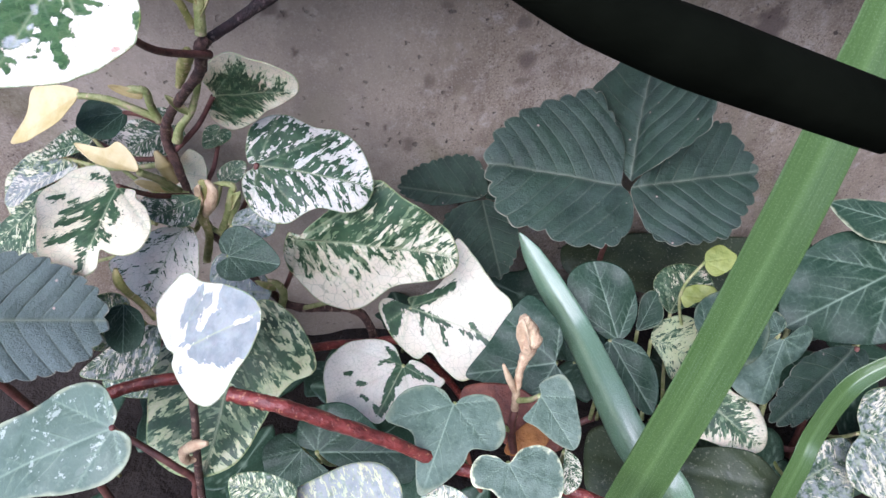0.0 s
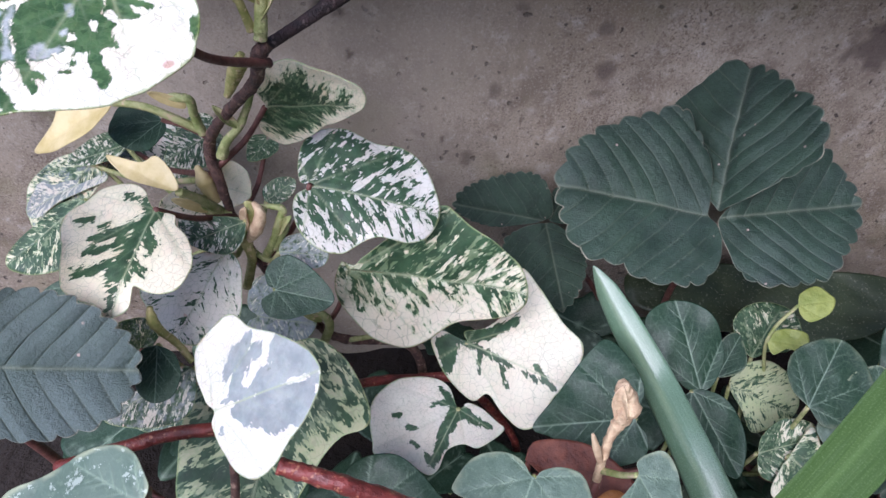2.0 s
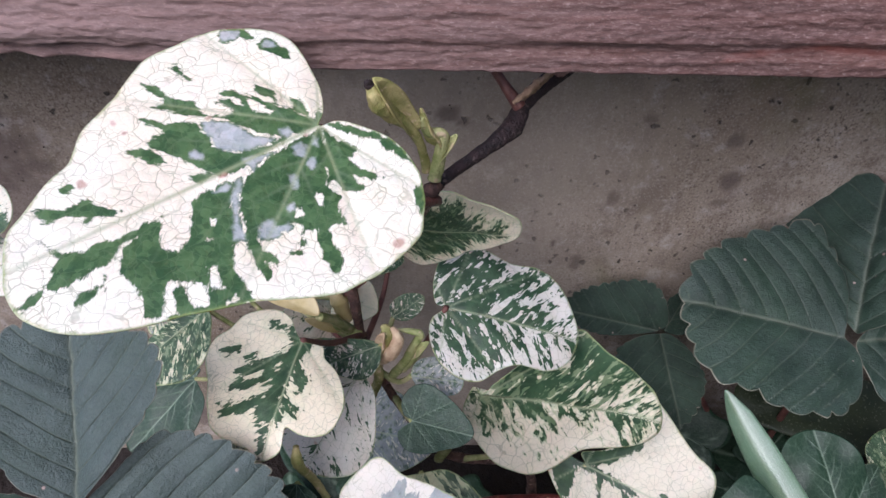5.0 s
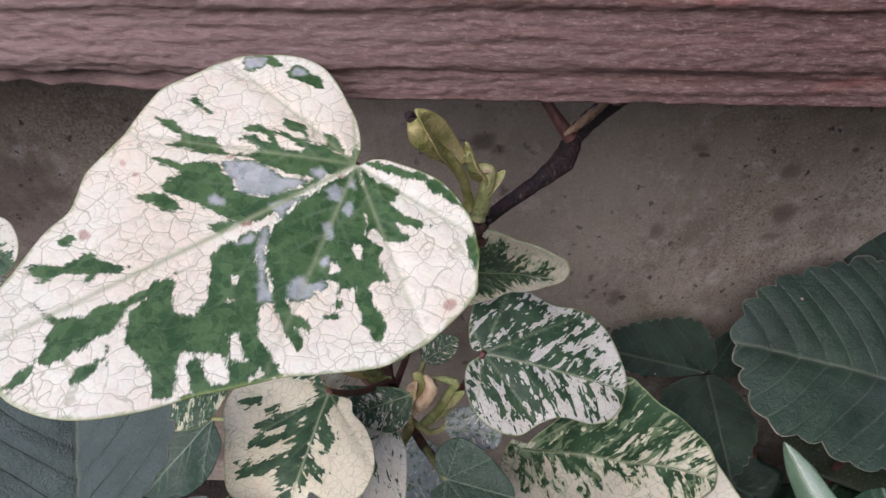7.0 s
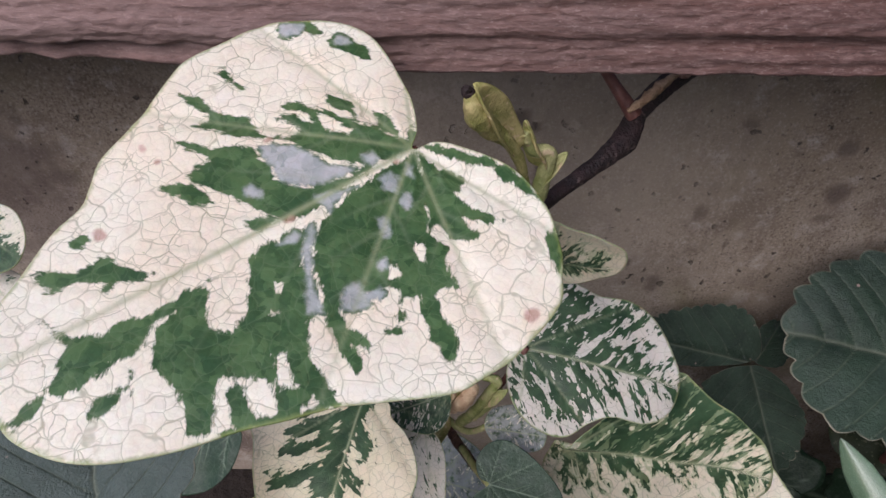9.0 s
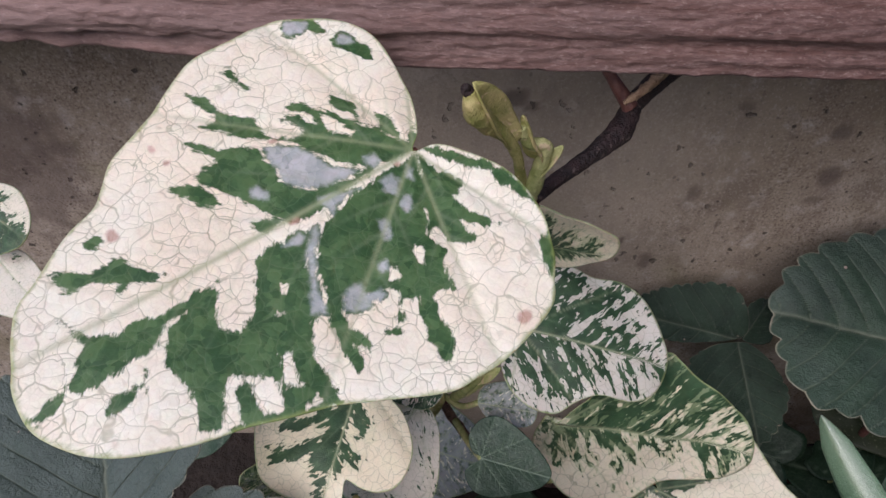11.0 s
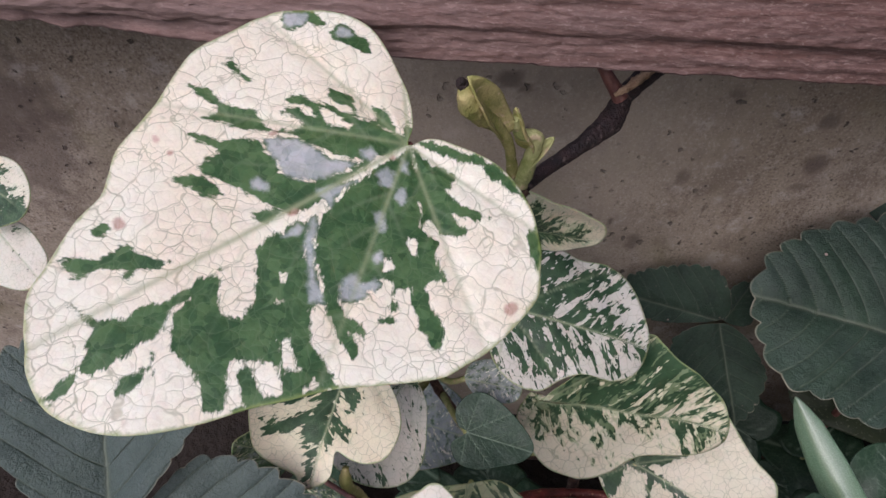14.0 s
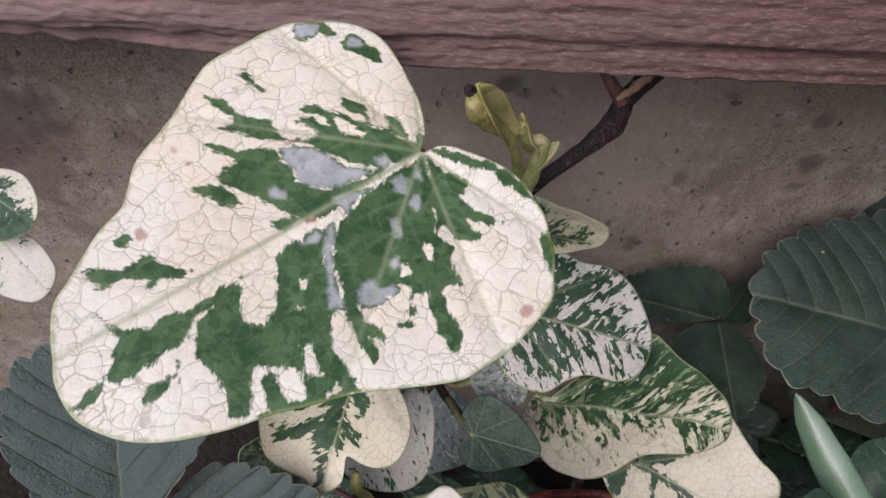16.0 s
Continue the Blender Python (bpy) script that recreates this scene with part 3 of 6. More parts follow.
def tube(owner, name, points, radii, material, label="", sides=10, knots=0.0, per=8, lumps=0.0):
    """A round stalk along a smooth line, with its ends closed."""
    path = spline(points, False, per)
    radius = np.interp(np.linspace(0, 1, len(path)), np.linspace(0, 1, len(radii)), radii)
    if knots:
        radius = radius * (1 + knots * np.sin(np.arange(len(path)) * 1.9) * np.sin(np.arange(len(path)) * 0.73))
    verts, faces = [], []
    side = Vector((0.3, 0.9, 0.31))
    start = Vector(path[0])
    for k, p in enumerate(path):
        way = Vector(path[min(k + 1, len(path) - 1)] - path[max(k - 1, 0)]).normalized()
        side = (side - way * side.dot(way)).normalized()
        other = way.cross(side)
        for j in range(sides):
            a = 2 * math.pi * j / sides
            bulge = 1 + 0.5 * knots * math.sin(3 * a + k)
            if lumps:
                spot = Vector(p) * 420 + Vector((math.cos(a), math.sin(a), 0)) * 0.8
                bulge += lumps * (noise.noise(spot) + 0.5 * noise.noise(spot * 2.7))
            verts.append(Vector(p) - start + (side * math.cos(a) + other * math.sin(a)) * float(radius[k]) * bulge)
    for k in range(len(path) - 1):
        for j in range(sides):
            a, b = k * sides + j, k * sides + (j + 1) % sides
            faces.append((a, b, b + sides, a + sides))
    faces += [tuple(range(sides))[::-1], tuple(range((len(path) - 1) * sides, len(path) * sides))]
    ob = mesh_object(name, verts, faces, material)
    attach(ob, owner, Matrix.Translation(start))
    if label:
        tagged(ob, label)
    return ob


def petiole(blade, end, sag=0.004, radius=0.0008, material=None):
    """The stalk of a leaf, from the foot of its blade to end on the stem."""
    up, chain = blade, Matrix.Identity(4)
    while up is not None:
        chain = up.matrix_basis @ chain
        up = up.parent
    a, b = chain.translation - chain.to_3x3() @ Vector((0, 0, 0.0006)), Vector(end)
    mid = (a + b) / 2 + Vector((0, 0, -sag))
    return tube(blade, "petiole", [a, (a + mid) / 2 + Vector((0, 0, -sag * 0.3)), mid, b], [radius, radius, radius * 1.1, radius * 1.3], material or PETIOLE_GREEN, sides=7, per=5)


def strap(owner, points, widths, normal, material, label="", hollow=0.3):
    """A long strap-shaped leaf with a keel, a hollow face and a pointed end; the first point is its tip."""
    path = spline(points, False, 24)
    wide = np.interp(np.linspace(0, 1, len(path)), np.linspace(0, 1, len(widths)), widths)
    cols, verts, co, keel, faces = 15, [], [], [], []
    run = 0.0
    for k, p in enumerate(path):
        way = Vector(path[min(k + 1, len(path) - 1)] - path[max(k - 1, 0)]).normalized()
        up = Vector(normal)
        up = (up - way * up.dot(way)).normalized()
        side = way.cross(up)
        run += float(np.linalg.norm(path[k] - path[max(k - 1, 0)]))
        for layer in (0, 1):
            for c in range(cols):
                s = c / (cols - 1) * 2 - 1
                rise = hollow * abs(s) ** 1.4 * wide[k] - 0.05 * wide[k] * math.exp(-((s / 0.12) ** 2))
                verts.append(Vector(p) - Vector(path[0]) + side * s * float(wide[k]) + up * (float(rise) - layer * 0.0009 * (1 - 0.8 * s * s)))
                co.append((s, run * 20, 0))
                keel.append(math.exp(-((s / 0.16) ** 2)))
    row = 2 * cols
    for k in range(len(path) - 1):
        for c in range(cols - 1):
            a = k * row + c
            faces.append((a, a + row, a + row + 1, a + 1))
            b = a + cols
            faces.append((b, b + 1, b + row + 1, b + row))
        for c, flip in ((0, False), (cols - 1, True)):
            a = k * row + c
            q = (a, a + cols, a + cols + row, a + row)
            faces.append(q[::-1] if flip else q)
    ob = mesh_object("strap_leaf", verts, faces, material)
    a = ob.data.attributes.new("leafco", "FLOAT_VECTOR", "POINT")
    a.data.foreach_set("vector", np.array(co, np.float32).ravel())
    a = ob.data.attributes.new("vein", "FLOAT", "POINT")
    a.data.foreach_set("value", np.array(keel, np.float32))
    attach(ob, owner, Matrix.Translation(path[0]))
    if label:
        tagged(ob, label)
    return ob


# ---------------------------------------------------------------- ground, wall and board
def ground_sheet():
    """Damp soil: uneven near the plants, flat out to the horizon."""
    near = np.linspace(-0.6, 0.6, 121)
    xs = np.r_[-400, -60, -8, -2, near, 2, 8, 60, 400]
    verts, faces = [], []
    for y in xs:
        for x in xs:
            z = 0.0
            if abs(x) < 0.6 and abs(y) < 0.6:
                z = 0.012 * noise.noise((x * 14, y * 14, 3)) + 0.006 * noise.noise((x * 45, y * 45, 8))
            verts.append((x, y, z))
    n = len(xs)
    for j in range(n - 1):
        for i in range(n - 1):
            a = j * n + i
            faces.append((a, a + 1, a + n + 1, a + n))
    return tagged(mesh_object("ground", verts, faces, SOIL), "damp dark brown soil under the plants", "ground", kind="structure")


ground = ground_sheet()
ground.location.z = 0.025
WALL = pose(0, 0.2795, 0, 0, 0, 8.2)


STAINS_AND_PATCHES = [
    (0.0366, 0.1868, 0.0046, 0.0049, 0.90),
    (0.0344, 0.1764, 0.0033, 0.0021, 0.60),
    (0.1390, 0.1916, 0.0106, 0.0111, 1.00),
    (-0.0156, 0.1487, 0.0034, 0.0044, 0.80),
    (-0.0051, 0.1807, 0.0021, 0.0034, 0.70),
    (-0.0650, 0.2175, 0.0047, 0.0041, 0.90),
    (-0.0597, 0.2140, 0.0032, 0.0024, 0.70),
    (0.0357, 0.2034, 0.0035, 0.0033, 0.80),
    (0.0360, 0.1862, 0.0041, 0.0041, 0.90),
    (0.0044, 0.2129, 0.0025, 0.0025, 0.60),
    (0.0210, 0.2023, 0.0021, 0.0016, 0.60),
    (-0.0042, 0.1800, 0.0018, 0.0026, 0.60),
    (-0.0153, 0.1488, 0.0033, 0.0035, 0.70),
    (-0.0580, 0.1984, 0.0011, 0.0017, 0.90),
    (-0.0255, 0.1593, 0.0010, 0.0014, 0.90),
    (0.0059, 0.1667, 0.0009, 0.0014, 0.80),
    # The last two are broad dark patches at the far left.
    (-0.2270, 0.2047, 0.0139, 0.0174, 0.80),
    (-0.2308, 0.1948, 0.0249, 0.0306, 0.70),
]


def wall_slab():
    """A cast concrete board on edge, with a slightly uneven face."""
    xs = np.r_[np.linspace(-1.2, -0.26, 40), np.linspace(-0.255, 0.255, 341), np.linspace(0.26, 1.2, 40)]
    zs = np.r_[np.linspace(0.0, 0.05, 10), np.linspace(0.052, 0.29, 160), np.linspace(0.3, 0.42, 8)]
    verts, faces = [], []
    for z in zs:
        for x in xs:
            verts.append((x, 0.0016 * noise.noise((x * 9, z * 9, 1)) + 0.0005 * noise.noise((x * 60, z * 60, 4)), z))
    for z in (0.0, 0.42):
        for x in (-1.2, 1.2):
            verts.append((x, 0.05, z))
    n, m = len(xs), len(zs)
    for j in range(m - 1):
        for i in range(n - 1):
            a = j * n + i
            faces.append((a, a + 1, a + n + 1, a + n))
    e = n * m
    faces += [(e + 1, e, e + 2, e + 3), tuple(range(n))[::-1] + (e, e + 1), tuple(range((m - 1) * n, m * n)) + (e + 3, e + 2)]
    faces += [tuple(j * n for j in range(m)) + (e + 2, e), tuple(j * n + n - 1 for j in range(m))[::-1] + (e + 1, e + 3)]
    ob = mesh_object("wall_back", verts, faces, CONCRETE)
    dark = np.zeros(len(verts))
    for cx, cz, rx, rz, depth in STAINS_AND_PATCHES:
        for k, (x, y, z) in enumerate(verts):
            if abs(x - cx) < 3 * rx and abs(z - cz) < 3 * rz:
                d = math.hypot((x - cx) / rx, (z - cz) / rz) + 0.55 * noise.noise((x * 130, z * 130, 2)) + 0.3 * noise.noise((x * 260, z * 260, 5))
                dark[k] = max(dark[k], depth * min(max(2.6 - 2.4 * d, 0), 1))
    a = ob.data.attributes.new("dark_marks", "FLOAT", "POINT")
    a.data.foreach_set("value", dark.astype(np.float32))
    ob.matrix_world = WALL
    return tagged(ob, "stained grey concrete fence base with dark pits", "wall", kind="structure")


wall_slab()


def blocking_wall(name, size, where, label):
    """A plain unseen wall, added to block sky light, with bevelled edges."""
    bm = bmesh.new()
    bmesh.ops.create_cube(bm, size=1.0)
    bmesh.ops.scale(bm, vec=size, verts=bm.verts)
    bmesh.ops.bevel(bm, geom=bm.edges[:], offset=0.01, segments=2, affect="EDGES")
    me = bpy.data.meshes.new(name)
    bm.to_mesh(me)
    bm.free()
    me.materials.append(RENDERED)
    ob = new(name, me)
    ob.location = where
    return tagged(ob, label, "wall", kind="structure")


# Both stand out of view, added to cut sky light from right and front.
blocking_wall("blocking_wall_right", (0.1, 1.3, 0.92), (0.38, -0.40, 0.48), "added unseen grey wall that blocks sky light from the right")
blocking_wall("blocking_wall_front", (3.2, 0.1, 0.9), (-1.0, -1.5, 0.47), "added unseen low grey wall that blocks sky light from the front")


def timber_board():
    """A weathered board on edge: ridges of hard grain, a worn and splintered foot."""
    length, high, deep = 1.2, 0.19, 0.013
    xs = np.r_[np.linspace(-length / 2, -0.215, 60), np.linspace(-0.21, 0.21, 701), np.linspace(0.215, length / 2, 60)]
    zs = np.r_[np.linspace(0, 0.02, 54), np.linspace(0.0206, 0.045, 36), np.linspace(0.05, high, 24)]
    verts, faces = [], []
    for z in zs:
        for x in xs:
            bend = z + 0.0022 * noise.noise((x * 6, 0, 2)) + 0.0007 * noise.noise((x * 30, 0, 5))
            step = 0.0
            for foot, out in ((0.0056, 0.0011), (0.0152, 0.0011), (0.027, 0.0010), (0.042, 0.0012), (0.07, 0.0012)):
                lip = bend - foot - 0.0005 * noise.noise((x * 70, foot * 900, 9))
                step += out * (0.5 + 0.5 * math.tanh(lip / 0.00044)) - out * min(max(lip / 0.009, 0), 1)
            rough = 0.0004 * noise.noise((x * 40, z * 600, 1)) + 0.0003 * noise.noise((x * 220, z * 1100, 6)) + 0.0003 * noise.noise((x * 700, z * 1500, 3))
            worn = min(max((-0.035 - x) / 0.03, 0.0), 1.0)
            brink = 0.0036 + 0.0016 * noise.noise((x * 55, 2, 8)) + 0.0011 * noise.noise((x * 210, 4, 8))
            broken = worn * (0.0034 + 0.0012 * noise.noise((x * 260, z * 420, 7))) * (0.5 - 0.5 * math.tanh((z - brink) / 0.00024))
            ragged = 0.0
            if z < 0.009:
                ragged = (1 - z / 0.009) * (0.0016 * worn * abs(noise.noise((x * 60, 3, 1))) + 0.00018 * noise.noise((x * 160, 7, 1)))
            verts.append((x, -step - rough + broken + 0.003, z + ragged))
    n, m = len(xs), len(zs)
    for x in xs:
        verts.append((x, deep, 0.0006 + 0.001 * noise.noise((x * 50, 1, 1))))
    for x in xs:
        verts.append((x, deep, high))
    for j in range(m - 1):
        for i in range(n - 1):
            a = j * n + i
            faces.append((a, a + 1, a + n + 1, a + n))
    low, top = n * m, n * m + n
    for i in range(n - 1):
        faces.append((i + 1, i, low + i, low + i + 1))
        faces.append(((m - 1) * n + i, (m - 1) * n + i + 1, top + i + 1, top + i))
        faces.append((low + i + 1, low + i, top + i, top + i + 1))
    faces += [tuple(j * n for j in range(m))[::-1] + (low, top), tuple(j * n + n - 1 for j in range(m)) + (top + n - 1, low + n - 1)]
    return mesh_object("timber_board", verts, faces, TIMBER)


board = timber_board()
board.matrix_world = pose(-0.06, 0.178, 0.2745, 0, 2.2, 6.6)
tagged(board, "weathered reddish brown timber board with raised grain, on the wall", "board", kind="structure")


# ---------------------------------------------------------------- plants

def streak(u, v, u0, v0, u1, v1, r0, r1):
    """How far each place lies inside a tapered stroke from (u0, v0) to (u1, v1); below 0 outside."""
    du, dv = u1 - u0, v1 - v0
    t = np.clip(((u - u0) * du + (v - v0) * dv) / (du * du + dv * dv + 1e-9), 0, 1)
    return (r0 + (r1 - r0) * t) - np.hypot(u - u0 - t * du, v - v0 - t * dv)


def blotches(u, v, strokes):
    inside = np.full(len(u), -1.0)
    for s in strokes:
        inside = np.maximum(inside, streak(u, v, *s))
    return inside


UPPER_GREENS = [
    (393, -446, 369, -411, 354, -373, 334, -336, 298, -300, 298, -259, 284, -223, 301, -228, 324, -258, 355, -273, 374, -310, 409, -340, 373, -330, 360, -343, 364, -364, 385, -403),
    (281, -472, 260, -464, 261, -439, 246, -380, 255, -387, 269, -434),
]
VEIN_GREENS = [
    (466, -313, 439, -291, 411, -258, 379, -246, 330, -207, 333, -169, 323, -137, 333, -101, 313, -63, 275, -32, 233, -19, 194, -14, 141, -15, 115, -9, 176, -3, 231, 2, 278, 11, 325, 19, 362, 14, 387, -21, 409, -63, 430, -98, 445, -132, 466, -163, 491, -199, 485, -214, 462, -229, 438, -224, 420, -238, 437, -268, 455, -291),
]
HEART_GREENS = [
    (201, -280, 164, -270, 144, -234, 112, -200, 93, -163, 71, -129, 45, -101, 25, -63, -7, -18, 0, -2, 65, -9, 117, -16, 152, -38, 185, -78, 209, -121, 238, -167, 278, -212, 258, -210, 215, -178, 199, -193, 197, -219, 225, -255, 213, -260, 179, -246, 200, -267),
    (83, -252, 65, -231, 53, -208, 61, -170, 65, -159, 78, -184, 92, -210, 92, -231),
    (15, -149, 0, -138, -5, -105, 2, -70, 10, -54, 25, -78, 25, -116),
    (-36, -58, -45, -47, -16, -13, -7, -31),
]
LOWER_GREENS = [
    (46, -548, 10, -540, -19, -512, -31, -487, -24, -457, -5, -462, 7, -483, 30, -480, 68, -493, 66, -516),
    (-31, -415, -69, -430, -87, -398, -92, -364, -102, -328, -85, -304, -67, -315, -61, -346, -39, -370, -23, -396),
    (565, -212, 534, -215, 501, -194, 487, -166, 481, -142, 485, -124, 507, -130, 523, -154, 533, -177, 552, -196),
    (451, -31, 422, -28, 395, -22, 392, -6, 408, 0, 428, -5, 446, -15),
]
TIP_GREENS = [
    (10, 13, 60, 15, 102, 17, 152, 26, 199, 32, 255, 44, 301, 62, 342, 90, 382, 136, 399, 186, 425, 262, 447, 313, 453, 344, 451, 374, 444, 396, 437, 384, 431, 356, 424, 342, 409, 348, 407, 366, 414, 390, 402, 379, 395, 356, 404, 329, 412, 307, 408, 290, 401, 265, 381, 240, 347, 246, 320, 282, 300, 271, 273, 280, 260, 296, 271, 314, 306, 351, 305, 363, 275, 329, 256, 325, 237, 334, 240, 353, 207, 340, 154, 367, 146, 328, 140, 304, 114, 275, 115, 253, 120, 225, 85, 162, 32, 77),
]
FOOT_GREENS = [
    (238, 346, 262, 389, 276, 430, 279, 477, 275, 500, 254, 478, 237, 465, 231, 427, 228, 396, 218, 376, 221, 357, 204, 342, 214, 326),
    (-8, 24, -5, 59, -25, 96, -43, 134, -42, 156, -23, 151, -19, 169, -1, 162, 5, 178, -2, 198, -8, 225, -25, 251, -45, 290, -27, 288, 0, 259, 19, 229, 30, 228, 35, 248, 35, 267, 27, 287, 41, 293, 65, 282, 80, 255, 84, 224, 85, 191, 78, 157, 44, 100),
]
EDGE_GREENS = [
    (-27, 6, -65, 44, -102, 96, -144, 141, -159, 196, -164, 261, -165, 301, -153, 274, -139, 220, -128, 185, -130, 159, -86, 115, -50, 62),
    (-95, 393, -138, 379, -124, 412, -97, 451, -65, 471, -72, 435),
]
SIDE_GREENS = [
    (599, 58, 629, 123, 641, 156, 629, 184, 605, 191, 579, 177, 553, 158, 543, 132, 523, 120, 491, 73, 457, 42, 428, 44, 393, 76, 371, 72, 399, 125, 434, 188, 477, 259, 505, 297, 510, 333, 508, 366, 517, 406, 519, 438, 554, 428, 606, 410, 672, 382, 715, 364, 775, 322, 753, 276, 749, 235, 757, 195, 762, 158, 728, 104, 699, 89, 666, 78),
]
BACK_GREENS = [
    (588, 51, 648, 58, 716, 58, 767, 54, 809, 48, 857, 31, 879, -3, 899, -39, 898, -48, 884, -18, 882, 17, 873, 38, 888, 55, 913, 82, 938, 102, 940, 113, 920, 122, 885, 124, 846, 122, 824, 115, 808, 114, 782, 121, 756, 108, 735, 83, 674, 80, 629, 74),
    (846, 171, 820, 168, 803, 151, 815, 181, 846, 195, 885, 198, 898, 190, 881, 175, 859, 172),
    (1020, 119, 985, 111, 958, 116, 975, 126, 1006, 131, 1022, 131),
]
REST_GREENS = [
    (865, -154, 839, -140, 817, -120, 795, -111, 753, -117, 731, -107, 709, -71, 680, -35, 672, -21, 708, -34, 735, -46, 768, -34, 772, -45, 759, -52, 787, -89, 814, -99, 841, -97, 855, -98, 851, -120),
    (776, -191, 745, -188, 745, -171, 772, -173),
    (348, 361, 333, 374, 315, 377, 316, 384, 338, 381, 350, 369),
]
UPPER_CREAMS = [
    (182, -248, 164, -229, 159, -196, 169, -190, 185, -210, 186, -236),
    (145, -218, 126, -206, 115, -170, 89, -123, 114, -119, 149, -146, 149, -178),
    (79, -217, 66, -194, 76, -187, 85, -206),
    (164, 212, 146, 236, 178, 283, 181, 259, 179, 233),
    (252, 239, 230, 243, 238, 275, 262, 279, 268, 261),
    (569, 268, 539, 281, 554, 318, 560, 360, 572, 357, 585, 343, 597, 351, 586, 311),
    (643, 279, 621, 287, 601, 324, 603, 360, 620, 387, 649, 378, 663, 356, 658, 321),
]
VEIN_CREAMS = [
    (665, 256, 655, 275, 680, 306, 697, 345, 701, 375, 745, 345, 714, 311, 698, 278, 688, 262),
    (478, 130, 462, 144, 478, 161, 486, 145),
    (520, 181, 503, 196, 519, 208, 527, 192),
    (584, 398, 545, 392, 541, 416, 566, 419, 596, 412),
    (98, 183, 96, 240, 110, 269, 117, 237),
    (739, 96, 721, 92, 748, 137, 768, 161, 779, 158),
]
UPPER_SILVERS = [
    (315, -210, 287, -197, 244, -159, 217, -108, 204, -64, 150, -20, 197, -22, 214, -32, 245, -26, 284, -45, 316, -71, 329, -108, 319, -131, 323, -173),
    (285, -12, 256, -10, 210, 9, 179, 21, 217, 20, 256, 34, 279, 50, 277, 21),
    (368, 74, 330, 52, 333, 78, 369, 109, 399, 160, 419, 215, 431, 252, 461, 232, 419, 164, 388, 97),
    (380, 241, 356, 223, 328, 230, 327, 260, 316, 267, 295, 269, 291, 287, 316, 295, 330, 286, 341, 295, 374, 285, 398, 268),
]
VEIN_SILVERS = [
    (263, 214, 245, 217, 251, 240, 272, 244, 274, 225),
    (199, 118, 174, 119, 172, 135, 204, 180, 214, 170),
    (102, 93, 82, 102, 94, 127, 123, 140, 124, 114),
    (127, 28, 90, 27, 82, 56, 112, 86, 135, 64, 131, 45),
    (122, -50, 94, -45, 93, -18, 116, -13, 132, -28),
    (44, 25, 30, 44, 54, 73, 61, 49),
    (407, -118, 385, -120, 376, -89, 386, -71, 405, -81, 412, -102),
    (48, -544, 12, -537, -11, -512, 4, -489, 28, -483, 65, -497, 66, -516),
]
HEART_SILVERS = [
    (-34, -413, -67, -426, -81, -399, -79, -374, -54, -379, -35, -394),
    (421, 58, 373, 44, 367, 65, 387, 79),
]
RUST_SPOTS = [(0.72, -0.17, 0.72, -0.18, 0.012, 0.010), (0.07, 0.52, 0.06, 0.52, 0.013, 0.012), (0.36, 0.01, 0.37, 0.01, 0.010, 0.008), (0.06, 0.01, 0.06, 0.01, 0.006, 0.006), (0.54, -0.35, 0.54, -0.34, 0.005, 0.005), (0.29, -0.21, 0.28, -0.21, 0.006, 0.005), (0.53, -0.29, 0.53, -0.29, 0.006, 0.005)]


def within(u, v, patches):
    """How far each place lies inside the nearest of the patches, given by their corners in thousandths of the leaf; below 0 outside."""
    best = np.full(len(u), -1.0)
    for patch in patches:
        p = np.array(patch, float).reshape(-1, 2) / 1000
        far, odd = np.full(len(u), 9.0), np.zeros(len(u), bool)
        for (ax, ay), (bx, by) in zip(p, np.roll(p, -1, axis=0)):
            far = np.minimum(far, -streak(u, v, ax, ay, bx, by, 0, 0))
            crosses = (ay > v) != (by > v)
            odd ^= crosses & (u < ax + (v - ay) * (bx - ax) / (by - ay + 1e-12))
        best = np.maximum(best, np.where(odd, far, -far))
    return best


def large_leaf_paint(u, v):
    """Green and silver patches of the large leaf."""
    deep = within(u, v, UPPER_GREENS + VEIN_GREENS + HEART_GREENS + LOWER_GREENS + TIP_GREENS + FOOT_GREENS + EDGE_GREENS + SIDE_GREENS + BACK_GREENS + REST_GREENS)
    deep = np.minimum(deep, -within(u, v, UPPER_CREAMS + VEIN_CREAMS))
    silver = within(u, v, UPPER_SILVERS + VEIN_SILVERS + HEART_SILVERS)
    deep = np.maximum(deep, silver)
    return np.clip(deep * 20, -1, 1), np.clip(silver * 30, -1.2, 1.0), np.clip(blotches(u, v, RUST_SPOTS) * 60 + 0.5, 0, 1)


def painted(strokes, grey=-1.0, gain=5.0):
    """Blotches given stroke by stroke."""
    return lambda u, v: (np.clip(blotches(u, v, strokes) * gain, -1, 1), np.full(len(u), grey), np.zeros(len(u)))


FORKED_BLOTCHES = [(0.00, 0.00, 0.69, -0.09, 0.10, 0.07), (0.04, -0.05, -0.11, -0.13, 0.05, 0.03), (0.16, -0.08, 0.35, -0.39, 0.07, 0.05), (0.31, -0.07, 0.51, -0.42, 0.06, 0.04), (0.55, -0.08, 0.69, -0.42, 0.06, 0.05), (0.69, -0.09, 0.95, -0.03, 0.04, 0.03), (0.49, -0.05, 0.70, 0.04, 0.04, 0.03), (0.15, -0.00, 0.43, 0.13, 0.05, 0.04), (0.46, -0.11, 0.61, 0.15, 0.04, 0.03), (0.20, -0.61, 0.16, -0.51, 0.03, 0.02), (0.23, -0.39, 0.21, -0.35, 0.04, 0.03), (-0.12, -0.32, -0.07, -0.17, 0.03, 0.03)]
